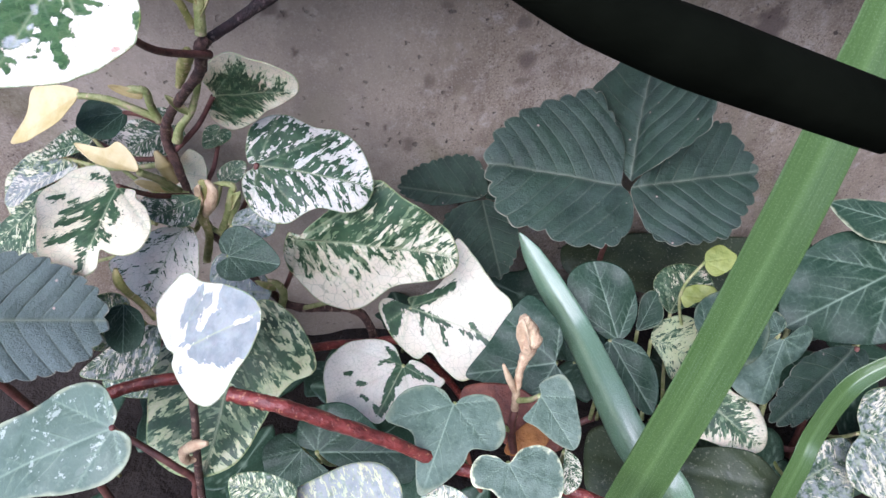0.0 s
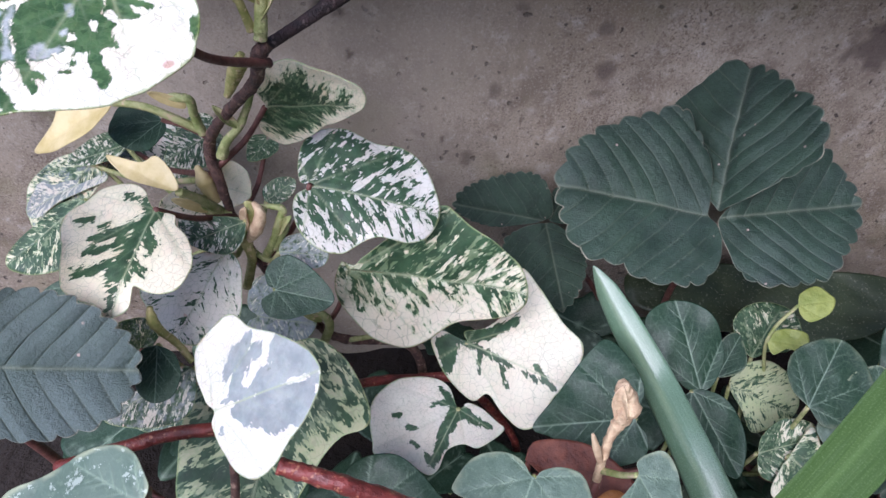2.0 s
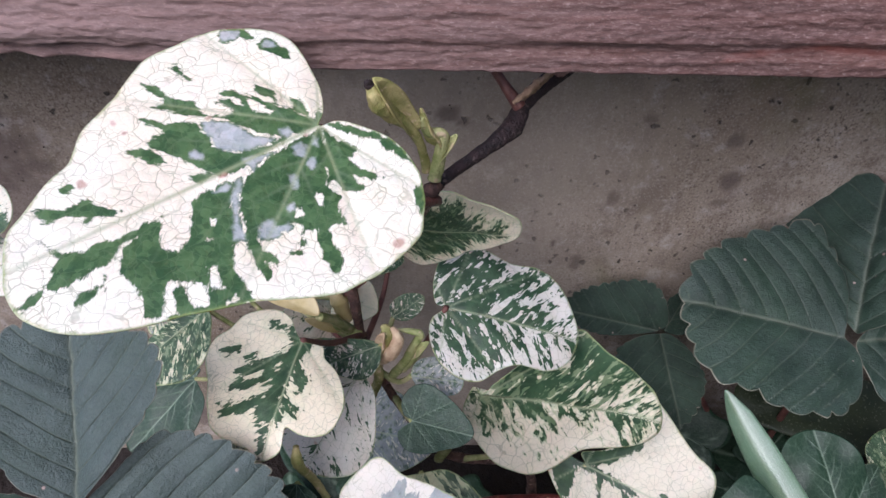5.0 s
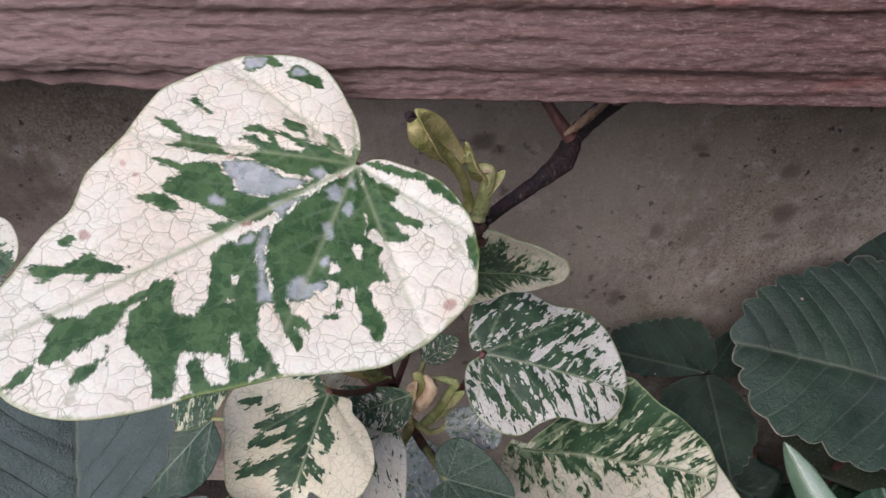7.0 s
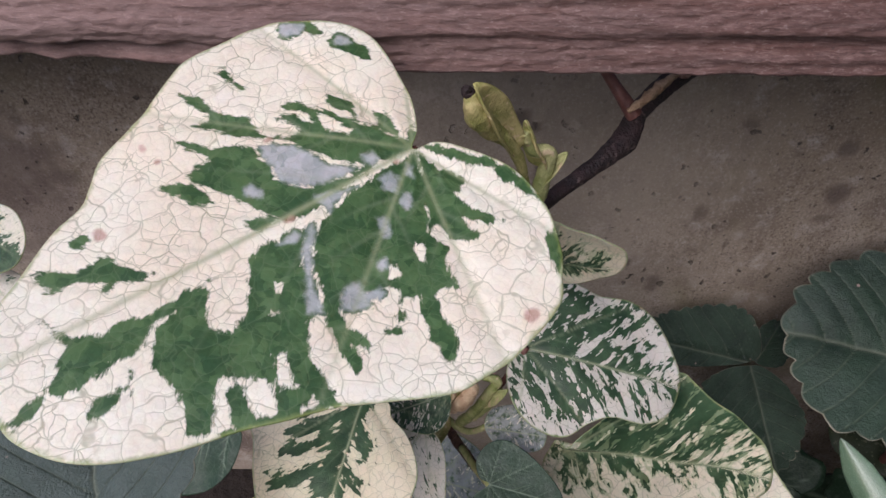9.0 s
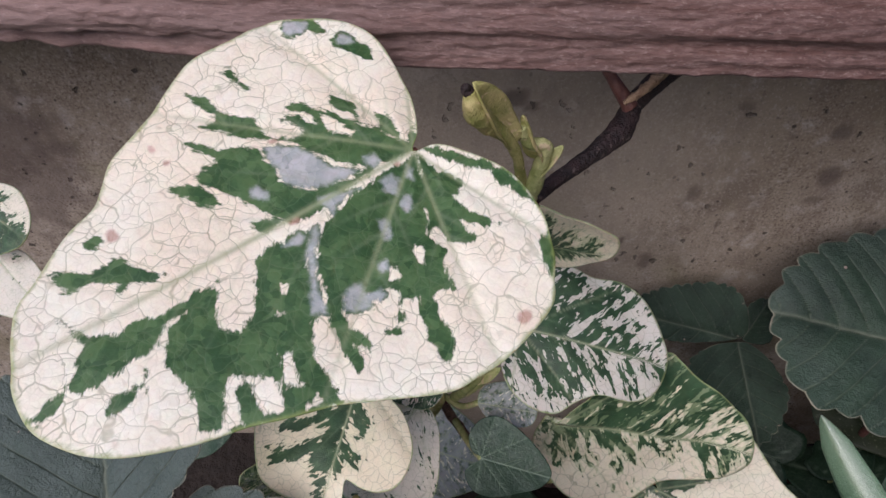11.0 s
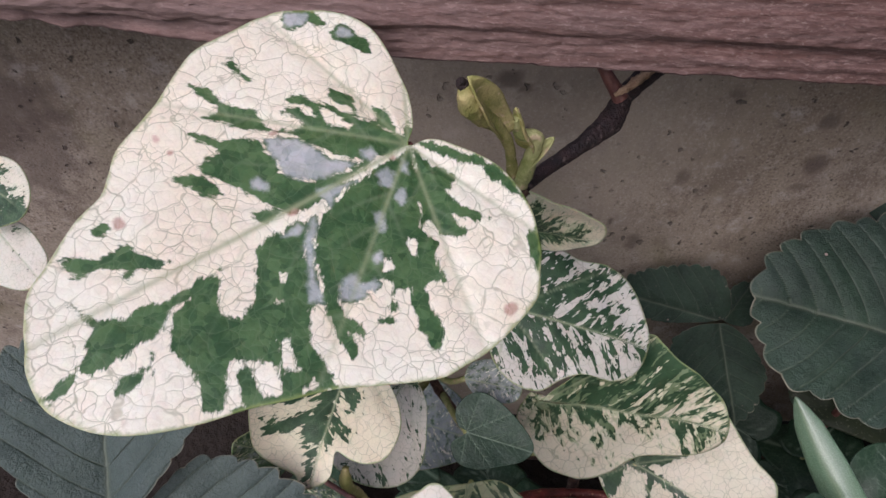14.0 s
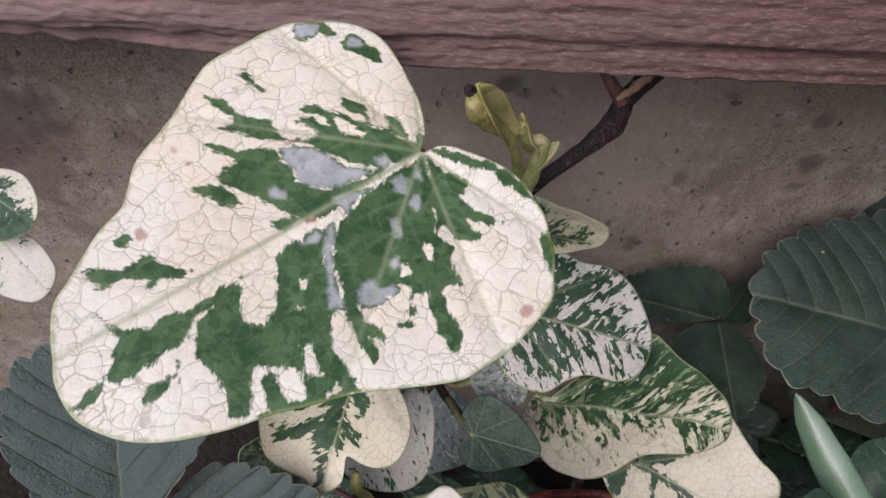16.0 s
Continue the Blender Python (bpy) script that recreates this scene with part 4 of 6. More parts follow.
MARBLED_PATCHES = [(0.30, 0.35, 0.21, 0.14, 0.14, 0.10), (0.39, 0.44, 0.45, 0.34, 0.08, 0.08), (0.77, 0.22, 0.95, 0.04, 0.18, 0.14), (0.51, -0.06, 0.77, -0.17, 0.20, 0.18), (0.28, -0.02, 0.57, -0.21, 0.14, 0.13), (0.51, 0.10, 0.88, 0.10, 0.08, 0.14), (0.11, 0.01, 0.24, 0.06, 0.05, 0.05), (0.01, -0.16, 0.06, -0.13, 0.04, 0.04)]
WHITE_LEAF_BLOTCHES = [(0.02, -0.01, 0.43, -0.03, 0.12, 0.08), (0.01, -0.01, 0.04, 0.29, 0.10, 0.06), (-0.01, -0.02, -0.15, -0.35, 0.07, 0.03), (-0.05, -0.12, 0.12, -0.37, 0.06, 0.02), (0.52, -0.43, 0.54, -0.51, 0.04, 0.03), (0.45, -0.70, 0.49, -0.77, 0.03, 0.02), (0.71, -0.36, 0.71, -0.28, 0.04, 0.03), (0.78, -0.09, 0.81, -0.04, 0.05, 0.04), (0.53, 0.02, 0.84, 0.03, 0.08, 0.05), (0.03, 0.40, 0.02, 0.53, 0.05, 0.03)]
BROAD_LEAF_BLOTCHES = [(0.00, 0.00, 0.45, -0.03, 0.04, 0.02), (0.45, -0.03, 0.89, -0.07, 0.02, 0.02), (0.16, -0.06, 0.21, -0.22, 0.03, 0.02), (0.38, -0.06, 0.48, -0.22, 0.02, 0.02), (-0.01, 0.04, 0.19, 0.19, 0.07, 0.06), (0.19, 0.19, 0.35, 0.36, 0.06, 0.04), (-0.14, -0.12, -0.10, -0.28, 0.10, 0.07), (-0.10, 0.01, -0.24, -0.10, 0.06, 0.05), (0.85, -0.06, 0.67, 0.06, 0.03, 0.02)]
ivy = plant("variegated_ivy", (-0.0300, 0.2050, 0.0250), "variegated ivy with cream and green mottled leaves on a brown stem", "ivy")
tube(ivy, "twig", [(-0.0235, 0.2140, 0.2646), (-0.0295, 0.2120, 0.2605), (-0.0337, 0.2080, 0.2585), (-0.0370, 0.2050, 0.2557), (-0.0389, 0.2020, 0.2519), (-0.0438, 0.1970, 0.2494), (-0.0494, 0.1920, 0.2472), (-0.0535, 0.1870, 0.2461), (-0.0548, 0.1840, 0.2457)], [0.0019, 0.0021, 0.0020, 0.0019, 0.0025, 0.0016, 0.0014, 0.0014, 0.0016], DARK_BARK, "dead purplish-black twig with a broken end", knots=0.05, sides=12)
tube(ivy, "broken_wood", [(-0.0391, 0.2015, 0.2580), (-0.0367, 0.2022, 0.2597), (-0.0341, 0.2040, 0.2616), (-0.0312, 0.2062, 0.2632)], [0.0004, 0.0008, 0.0009, 0.0004], SPLINTER, "pale splintered wood", knots=0.25)
tube(ivy, "broken_wood", [(-0.0372, 0.2040, 0.2572), (-0.0340, 0.2050, 0.2604), (-0.0300, 0.2080, 0.2632)], [0.0003, 0.0007, 0.0004], SPLINTER, knots=0.3)
tube(ivy, "twig_end", [(-0.0318, 0.2110, 0.2598), (-0.0285, 0.2118, 0.2622), (-0.0240, 0.2138, 0.2652)], [0.0018, 0.0020, 0.0019], CUT_WOOD, "pinkish bare wood where the bark has come off", knots=0.08, sides=12)
tube(ivy, "stem", [(-0.0534, 0.1855, 0.2471), (-0.0553, 0.1845, 0.2450), (-0.0594, 0.1880, 0.2360), (-0.0685, 0.1920, 0.2264), (-0.0781, 0.1960, 0.2154), (-0.0815, 0.1970, 0.2077), (-0.0807, 0.1960, 0.1984), (-0.0804, 0.1960, 0.1866), (-0.0786, 0.1950, 0.1783), (-0.0750, 0.1940, 0.1676), (-0.0692, 0.1930, 0.1553), (-0.0619, 0.1930, 0.1415), (-0.0536, 0.1940, 0.1311), (-0.0300, 0.2000, 0.1200), (-0.0280, 0.2050, 0.0700), (-0.0300, 0.2050, 0.0220)], [0.0016, 0.0019, 0.0015, 0.0014, 0.0016, 0.0016, 0.0013, 0.0014, 0.0013, 0.0014, 0.0015, 0.0017, 0.0018, 0.0020], BARK, "brown woody stem with knots", knots=0.10, lumps=0.12, per=12, sides=12)
tube(ivy, "side_shoot", [(-0.0376, 0.2035, 0.2561), (-0.0402, 0.2040, 0.2596), (-0.0427, 0.2050, 0.2628), (-0.0447, 0.2060, 0.2652)], [0.0016, 0.0011, 0.0010], PETIOLE_RED)
petiole(leaf(ivy, (-0.0671, 0.1570, 0.2761), (-0.0980, 0.1216, 0.2733), (0.24, -0.28, 0.93), [(-137, 6), (-129, 13), (-123, 20), (-114, 33), (-110, 40), (-105, 45), (-99, 49), (-93, 52), (-82, 57), (-69, 59), (-59, 63), (-52, 64), (-45, 65), (-37, 68), (-30, 73), (-24, 75), (-20, 77), (-16, 83), (-10, 91), (-7, 96), (-3, 99), (0, 101), (3, 103), (7, 104), (10, 103), (14, 100), (18, 95), (23, 87), (28, 79), (33, 74), (39, 69), (47, 66), (60, 64), (66, 62), (75, 59), (90, 54), (97, 49), (105, 44), (117, 36), (132, 25), (149, 12), (165, 6)], LARGE_LEAF, veins=(0, 37, -42, 72, -80, 108, -122), wave=0.012, droop=0.0, cup=0.015, rings=110, around=420, thick=0.0005, paint=large_leaf_paint, label="large cream ivy leaf with green blotches"), (-0.0537, 0.1850, 0.2425), sag=0.008, radius=0.0009, material=PETIOLE_RED)
petiole(leaf(ivy, (-0.0651, 0.2028, 0.2189), (-0.0359, 0.1975, 0.2242), (-0.12, -0.94, -0.31), [(78, 13), (76, 31), (60, 57), (46, 80), (34, 87), (21, 96), (11, 104), (0, 100), (-8, 84), (-25, 59), (-68, 49), (-101, 50), (-120, 44), (-137, 23)], VARIEGATED, green=0.22, pull=0.12, heart=0.35, margin=0.95, warm=1.0, streaky=1.3, wave=0.042, rings=26, around=150), (-0.0811, 0.1970, 0.2023), sag=0.002, material=PETIOLE_RED)
petiole(leaf(ivy, (-0.0551, 0.1984, 0.1970), (-0.0177, 0.2000, 0.1861), (0.26, -0.50, 0.83), [(170, 8), (128, 21), (109, 36), (91, 45), (72, 51), (49, 59), (37, 77), (24, 89), (10, 95), (0, 100), (-11, 96), (-19, 84), (-26, 65), (-37, 58), (-54, 57), (-70, 49), (-87, 38), (-107, 25), (-129, 13)], VARIEGATED, green=0.02, pull=0.22, heart=0.22, side=0.35, margin=0.42, warm=0.12, streaky=2.9, cup=-0.10, wave=0.042, rings=30, around=170, veins=(0, 35, -40, 80, -85, 125, -125)), (-0.0741, 0.1940, 0.1672), sag=0.004, material=PETIOLE_RED)
petiole(leaf(ivy, (-0.0448, 0.1891, 0.1724), (0.0093, 0.1994, 0.1536), (0.29, -0.89, 0.36), [(58, 9), (52, 18), (50, 32), (49, 46), (43, 59), (36, 63), (28, 68), (21, 77), (14, 86), (9, 94), (2, 100), (-4, 102), (-9, 97), (-14, 84), (-21, 71), (-29, 66), (-40, 64), (-48, 61), (-54, 55), (-64, 45), (-76, 32), (-91, 23), (-112, 14), (-153, 7), (140, 6)], VARIEGATED, green=0.0, pull=0.15, heart=0.15, side=1.9, margin=0.15, grey=-0.5, warm=0.8, streaky=2.2, fold=-0.12, wave=0.042, rings=30, around=170), (-0.0586, 0.1930, 0.1372), sag=0.004, material=PETIOLE_RED)
petiole(leaf(ivy, (-0.0185, 0.1960, 0.1480), (-0.0438, 0.1930, 0.1494), (0.10, -0.40, 0.91), [(101, 11), (65, 30), (42, 50), (20, 77), (2, 100), (-6, 106), (-11, 75), (-31, 27)], VARIEGATED, green=-0.2, pull=0.4, warm=0.6, streaky=2.4), (-0.0517, 0.1940, 0.1303))
petiole(leaf(ivy, (-0.0856, 0.1702, 0.2103), (-0.0875, 0.1421, 0.2032), (0.03, -0.25, 0.97), [(82, 18), (62, 26), (59, 41), (51, 60), (43, 73), (33, 83), (24, 84), (16, 80), (9, 75), (8, 82), (7, 92), (2, 99), (-3, 102), (-7, 96), (-15, 96), (-23, 97), (-30, 95), (-40, 88), (-53, 81), (-68, 80), (-81, 74), (-91, 65), (-104, 62), (-117, 52), (-130, 39), (-138, 25), (-132, 11)], VARIEGATED, warm=1.0, streaky=0.8, cup=-0.10, wave=0.042, rings=40, around=200, veins=(0, 45, -45, 100, -100), paint=painted(FORKED_BLOTCHES)), (-0.0795, 0.1960, 0.1853), sag=0.002, material=PETIOLE_RED)
petiole(leaf(ivy, (-0.0777, 0.1814, 0.1854), (-0.0882, 0.1586, 0.1708), (-0.10, -0.50, 0.86), [(71, 25), (50, 52), (39, 77), (25, 91), (7, 97), (-10, 98), (-30, 94), (-42, 93), (-48, 66), (-58, 34)], VARIEGATED, green=-0.45, pull=0.2, warm=0.35, streaky=2.2, wave=0.042, rings=22), (-0.0784, 0.1950, 0.1771))
petiole(leaf(ivy, (-0.0609, 0.1709, 0.1814), (-0.0447, 0.1698, 0.1789), (0.10, -0.50, 0.86), [(160, 16), (132, 36), (106, 52), (82, 62), (54, 66), (28, 78), (10, 95), (0, 100), (-12, 88), (-30, 66), (-58, 54), (-92, 44), (-128, 28)], IVY, rings=36, around=200, grey=-0.05, wave=0.02, fold=0.1, label="small plain green ivy leaf"), (-0.0705, 0.1900, 0.1649), sag=0.001)
petiole(leaf(ivy, (-0.1319, 0.2030, 0.1831), (-0.1533, 0.1858, 0.1697), (-0.11, -0.53, 0.84), [(79, 18), (60, 50), (41, 73), (20, 89), (5, 101), (-3, 100), (-9, 84), (-16, 56), (-35, 27)], VARIEGATED, green=0.25, pull=0.2, warm=1.3, streaky=2.6), (-0.1050, 0.2100, 0.1600))
petiole(leaf(ivy, (-0.1301, 0.2167, 0.1844), (-0.1563, 0.2053, 0.1747), (-0.21, -0.31, 0.93), [(-66, 21), (-46, 57), (-29, 80), (-15, 92), (-1, 101), (11, 90), (14, 54), (32, 27), (77, 15)], VARIEGATED, green=0.1, grey=0.5, warm=0.3, streaky=2.6, label="grey-green striped ivy leaf"), (-0.1050, 0.2100, 0.1650))
petiole(leaf(ivy, (-0.1214, 0.2190, 0.1930), (-0.1421, 0.2158, 0.1870), (-0.20, -0.40, 0.90), [(-60, 36), (-25, 70), (-9, 94), (1, 97), (19, 54), (56, 20)], VARIEGATED, green=0.0, pull=0.3, grey=-0.3, warm=0.5, streaky=2.4), (-0.1000, 0.2100, 0.1750))
petiole(leaf(ivy, (-0.1082, 0.2387, 0.1820), (-0.1282, 0.2315, 0.1742), (-0.10, -0.60, 0.80), [(-82, 20), (-56, 54), (-35, 87), (-22, 109), (-10, 104), (8, 95), (27, 80), (46, 68), (69, 52), (94, 28)], VARIEGATED, green=-0.1, pull=0.3, grey=-0.3, warm=0.3, streaky=2.4), (-0.0815, 0.1970, 0.1987))
petiole(leaf(ivy, (-0.0977, 0.2064, 0.2117), (-0.1053, 0.1970, 0.2084), (0.10, -0.40, 0.91), [(-85, 46), (-71, 99), (-51, 112), (-29, 120), (-2, 103), (27, 83), (43, 54), (70, 26)], IVY, rings=36, around=200, grey=-0.5, wave=0.042, label="small dark green ivy leaf"), (-0.0798, 0.1970, 0.2128), sag=-0.001, material=PETIOLE_RED)
petiole(leaf(ivy, (-0.1013, 0.1926, 0.2261), (-0.1273, 0.1898, 0.2108), (-0.35, -0.61, 0.71), [(-112, 7), (-40, 48), (-17, 59), (-5, 80), (-1, 102), (15, 64), (29, 36), (58, 13)], YELLOW, fold=0.35, wave=0.04, label="yellowed folded ivy leaf"), (-0.0813, 0.1970, 0.2150), sag=-0.002, radius=0.001)
petiole(leaf(ivy, (-0.0861, 0.1829, 0.2052), (-0.1075, 0.1900, 0.2105), (0.00, -0.60, 0.80), [(-56, 16), (-36, 44), (-12, 57), (-1, 99), (10, 65), (15, 30)], YELLOW, fold=0.4, wave=0.042, label="young yellow-green folded leaf"), (-0.0823, 0.1960, 0.1861), sag=-0.001, radius=0.0012)
petiole(leaf(ivy, (-0.0731, 0.2054, 0.1834), (-0.0642, 0.2103, 0.1883), (0.00, -0.71, 0.71), [(68, 36), (28, 73), (1, 102), (-20, 80), (-45, 41)], VARIEGATED, green=0.25, pull=0.3, warm=0.6, streaky=2.4), (-0.0786, 0.1950, 0.1783))
petiole(leaf(ivy, (-0.0638, 0.1855, 0.1817), (-0.0492, 0.1849, 0.1813), (0.00, -0.51, 0.86), [(74, 33), (39, 71), (20, 96), (-2, 101), (-17, 88), (-42, 42)], VARIEGATED, green=0.2, pull=0.2, grey=0.3, warm=0.3, streaky=1.6), (-0.0768, 0.1940, 0.1733))
petiole(leaf(ivy, (-0.0717, 0.1862, 0.1924), (-0.0875, 0.1798, 0.1887), (0.00, -0.51, 0.86), [(-51, 15), (-29, 67), (-24, 110), (-4, 101), (14, 81), (46, 59), (68, 33)], VARIEGATED, green=0.1, pull=0.3, warm=0.5, streaky=2.2), (-0.0790, 0.1950, 0.1818))
petiole(leaf(ivy, (-0.1646, 0.1770, 0.2420), (-0.1503, 0.1712, 0.2387), (0.00, -0.51, 0.86), [(164, 16), (83, 29), (52, 54), (29, 78), (11, 97), (-2, 103), (-13, 98), (-30, 85), (-52, 64), (-92, 32)], VARIEGATED, green=0.05, pull=0.3, side=-1.2, warm=0.5, streaky=1.0), (-0.2000, 0.1800, 0.2000))
petiole(leaf(ivy, (-0.1602, 0.1711, 0.2330), (-0.1479, 0.1639, 0.2273), (0.10, -0.50, 0.86), [(113, 14), (53, 37), (29, 65), (16, 90), (2, 104), (-11, 104), (-26, 87), (-48, 67), (-81, 36), (-126, 15)], VARIEGATED, green=-0.35, pull=0.2, warm=0.3, streaky=0.7), (-0.2000, 0.1850, 0.2000))
petiole(leaf(ivy, (-0.1352, 0.2176, 0.1859), (-0.1557, 0.2055, 0.1693), (-0.20, -0.66, 0.73), [(-158, 13), (-64, 35), (-40, 69), (-21, 93), (-4, 106), (4, 105), (17, 83), (35, 54), (64, 30), (101, 17)], VARIEGATED, green=0.1, pull=0.2, grey=0.1, margin=0.3, warm=1.1, streaky=2.0, wave=0.042, rings=26, around=150), (-0.0822, 0.1980, 0.1975))
petiole(leaf(ivy, (-0.1557, 0.2151, 0.1312), (-0.1759, 0.1949, 0.1130), (-0.10, -0.61, 0.79), [(-150, 12), (-61, 30), (-37, 64), (-20, 92), (-4, 106), (8, 100), (27, 80), (47, 56), (73, 29)], IVY, rings=30, around=160, grey=-0.4, wave=0.042), (-0.0797, 0.1970, 0.1765))
HEART = [(150, 20), (118, 42), (90, 56), (62, 62), (36, 74), (14, 92), (0, 101), (-12, 90), (-34, 70), (-62, 60), (-92, 52), (-120, 38), (-150, 18)]
petiole(leaf(ivy, (-0.0943, 0.2240, 0.1946), (-0.1079, 0.2160, 0.1894), (-0.05, -0.62, 0.78), HEART, VARIEGATED, green=0.05, pull=0.25, warm=0.5, streaky=2.2, wave=0.042, rings=22), (-0.0815, 0.1970, 0.2077), material=PETIOLE_RED)
petiole(leaf(ivy, (-0.1268, 0.2290, 0.1843), (-0.1392, 0.2210, 0.1850), (-0.05, -0.62, 0.78), HEART, VARIEGATED, green=0.0, pull=0.2, grey=0.2, warm=0.9, streaky=2.0, wave=0.042, rings=22), (-0.0815, 0.1970, 0.2000), material=PETIOLE_RED)
petiole(leaf(ivy, (-0.0907, 0.2140, 0.1815), (-0.0779, 0.2060, 0.1852), (-0.05, -0.62, 0.78), HEART, VARIEGATED, green=-0.45, pull=0.1, warm=1.2, streaky=1.0, wave=0.042, rings=22), (-0.0790, 0.1950, 0.1820), material=PETIOLE_RED)
petiole(leaf(ivy, (-0.0988, 0.2140, 0.1708), (-0.1090, 0.2060, 0.1796), (-0.05, -0.62, 0.78), HEART, VARIEGATED, green=-0.40, pull=0.2, warm=0.4, streaky=1.6, wave=0.042, rings=22), (-0.0790, 0.1950, 0.1800), material=PETIOLE_RED)
petiole(leaf(ivy, (-0.0831, 0.1960, 0.1383), (-0.0590, 0.1880, 0.1455), (-0.05, -0.62, 0.78), HEART, VARIEGATED, green=0.15, pull=0.2, grey=0.4, warm=0.5, streaky=1.6, wave=0.042, rings=22), (-0.0619, 0.1930, 0.1415), material=PETIOLE_RED)
petiole(leaf(ivy, (-0.1013, 0.1680, 0.1278), (-0.1189, 0.1600, 0.1264), (-0.05, -0.62, 0.78), HEART, VARIEGATED, green=0.20, pull=0.2, grey=0.0, warm=1.0, streaky=2.0, wave=0.042, rings=22), (-0.0600, 0.1700, 0.1100), material=PETIOLE_RED)
petiole(leaf(ivy, (-0.1173, 0.1780, 0.1393), (-0.1267, 0.1700, 0.1547), (-0.05, -0.62, 0.78), HEART, VARIEGATED, green=0.25, pull=0.2, grey=0.0, warm=0.7, streaky=1.8, wave=0.042, rings=22), (-0.0803, 0.1632, 0.1404), material=PETIOLE_RED)
petiole(leaf(ivy, (-0.0773, 0.2260, 0.1912), (-0.0811, 0.2180, 0.1891), (-0.05, -0.62, 0.78), HEART, VARIEGATED, green=0.25, pull=0.2, warm=0.6, streaky=1.8, wave=0.042, rings=22), (-0.0790, 0.1960, 0.1830), material=PETIOLE_RED)
tube(ivy, "bud", [(-0.0718, 0.1970, 0.2260), (-0.0676, 0.1960, 0.2331), (-0.0653, 0.1950, 0.2368), (-0.0642, 0.1950, 0.2394)], [0.0008, 0.0020, 0.0021, 0.0008], BUD, sides=12, knots=0.04, lumps=0.18, per=12)
tube(ivy, "shoot", [(-0.0815, 0.1970, 0.2143), (-0.0818, 0.1960, 0.2203), (-0.0813, 0.1950, 0.2258), (-0.0858, 0.1950, 0.2264), (-0.0889, 0.1950, 0.2255)], [0.0014, 0.0012, 0.0012, 0.0011, 0.0004], PETIOLE_GREEN, "green young shoot", sides=12, knots=0.04, lumps=0.18, per=12)
tube(ivy, "shoot", [(-0.0777, 0.1960, 0.2075), (-0.0747, 0.1950, 0.2130), (-0.0695, 0.1950, 0.2186), (-0.0661, 0.1950, 0.2247), (-0.0634, 0.1960, 0.2305)], [0.0016, 0.0013, 0.0011, 0.0010, 0.0006], PETIOLE_GREEN, sides=12, knots=0.04, lumps=0.18, per=12)
tube(ivy, "bud", [(-0.0802, 0.1910, 0.1594), (-0.0746, 0.1890, 0.1743), (-0.0739, 0.1880, 0.1846), (-0.0698, 0.1880, 0.1946), (-0.0714, 0.1890, 0.1973)], [0.0014, 0.0014, 0.0018, 0.0021, 0.0006], BUD, "yellow-green leaf bud", sides=12, knots=0.04, lumps=0.18, per=12)
tube(ivy, "bud", [(-0.0733, 0.1880, 0.1835), (-0.0689, 0.1860, 0.1899), (-0.0665, 0.1860, 0.1953), (-0.0681, 0.1870, 0.1990)], [0.0012, 0.0020, 0.0017, 0.0005], BUD_TAN, sides=12, knots=0.04, lumps=0.18, per=12)
tube(ivy, "shoot", [(-0.0720, 0.1920, 0.1717), (-0.0664, 0.1900, 0.1821), (-0.0628, 0.1890, 0.1909), (-0.0612, 0.1890, 0.1952), (-0.0672, 0.1890, 0.1960)], [0.0014, 0.0013, 0.0012, 0.0011, 0.0005], PETIOLE_GREEN, sides=12, knots=0.04, lumps=0.18, per=12)
tube(ivy, "shoot", [(-0.0676, 0.1910, 0.1776), (-0.0630, 0.1900, 0.1856), (-0.0602, 0.1900, 0.1906)], [0.0013, 0.0014, 0.0006], PETIOLE_GREEN, sides=12, knots=0.04, lumps=0.18, per=12)
tube(ivy, "shoot", [(-0.0802, 0.1950, 0.1863), (-0.0849, 0.1930, 0.1893), (-0.0861, 0.1930, 0.1942), (-0.0900, 0.1930, 0.1926)], [0.0015, 0.0013, 0.0013, 0.0005], PETIOLE_GREEN, sides=12, knots=0.04, lumps=0.18, per=12)
tube(ivy, "bud", [(-0.0837, 0.1960, 0.1909), (-0.0854, 0.1960, 0.1983), (-0.0866, 0.1970, 0.2030)], [0.0018, 0.0024, 0.0006], YELLOW, "pale yellow leaf bud", sides=12, knots=0.04, lumps=0.18, per=12)
tube(ivy, "shoot", [(-0.0592, 0.1920, 0.1321), (-0.0555, 0.1900, 0.1423), (-0.0558, 0.1890, 0.1492), (-0.0593, 0.1890, 0.1513)], [0.0016, 0.0015, 0.0013, 0.0006], PETIOLE_GREEN, sides=12, knots=0.04, lumps=0.18, per=12)
tube(ivy, "shoot", [(-0.0541, 0.1840, 0.2488), (-0.0528, 0.1840, 0.2544), (-0.0520, 0.1840, 0.2594), (-0.0546, 0.1830, 0.2606), (-0.0558, 0.1820, 0.2644)], [0.0015, 0.0014, 0.0012, 0.0011, 0.0009], PETIOLE_GREEN, sides=12, knots=0.04, lumps=0.18, per=12)
tube(ivy, "bud", [(-0.0557, 0.1840, 0.2508), (-0.0562, 0.1820, 0.2582), (-0.0582, 0.1800, 0.2637), (-0.0605, 0.1780, 0.2669), (-0.0621, 0.1750, 0.2709), (-0.0629, 0.1740, 0.2747)], [0.0010, 0.0009, 0.0011, 0.0017, 0.0018, 0.0008], BUD, "yellow-green unopened leaf bud", sides=12, knots=0.04, lumps=0.18, per=12)
tube(ivy, "bud_tip", [(-0.0626, 0.1745, 0.2738), (-0.0632, 0.1738, 0.2752), (-0.0627, 0.1734, 0.2757)], [0.0011, 0.0009, 0.0003], DARK_BARK, "brown shrivelled tip", sides=8)
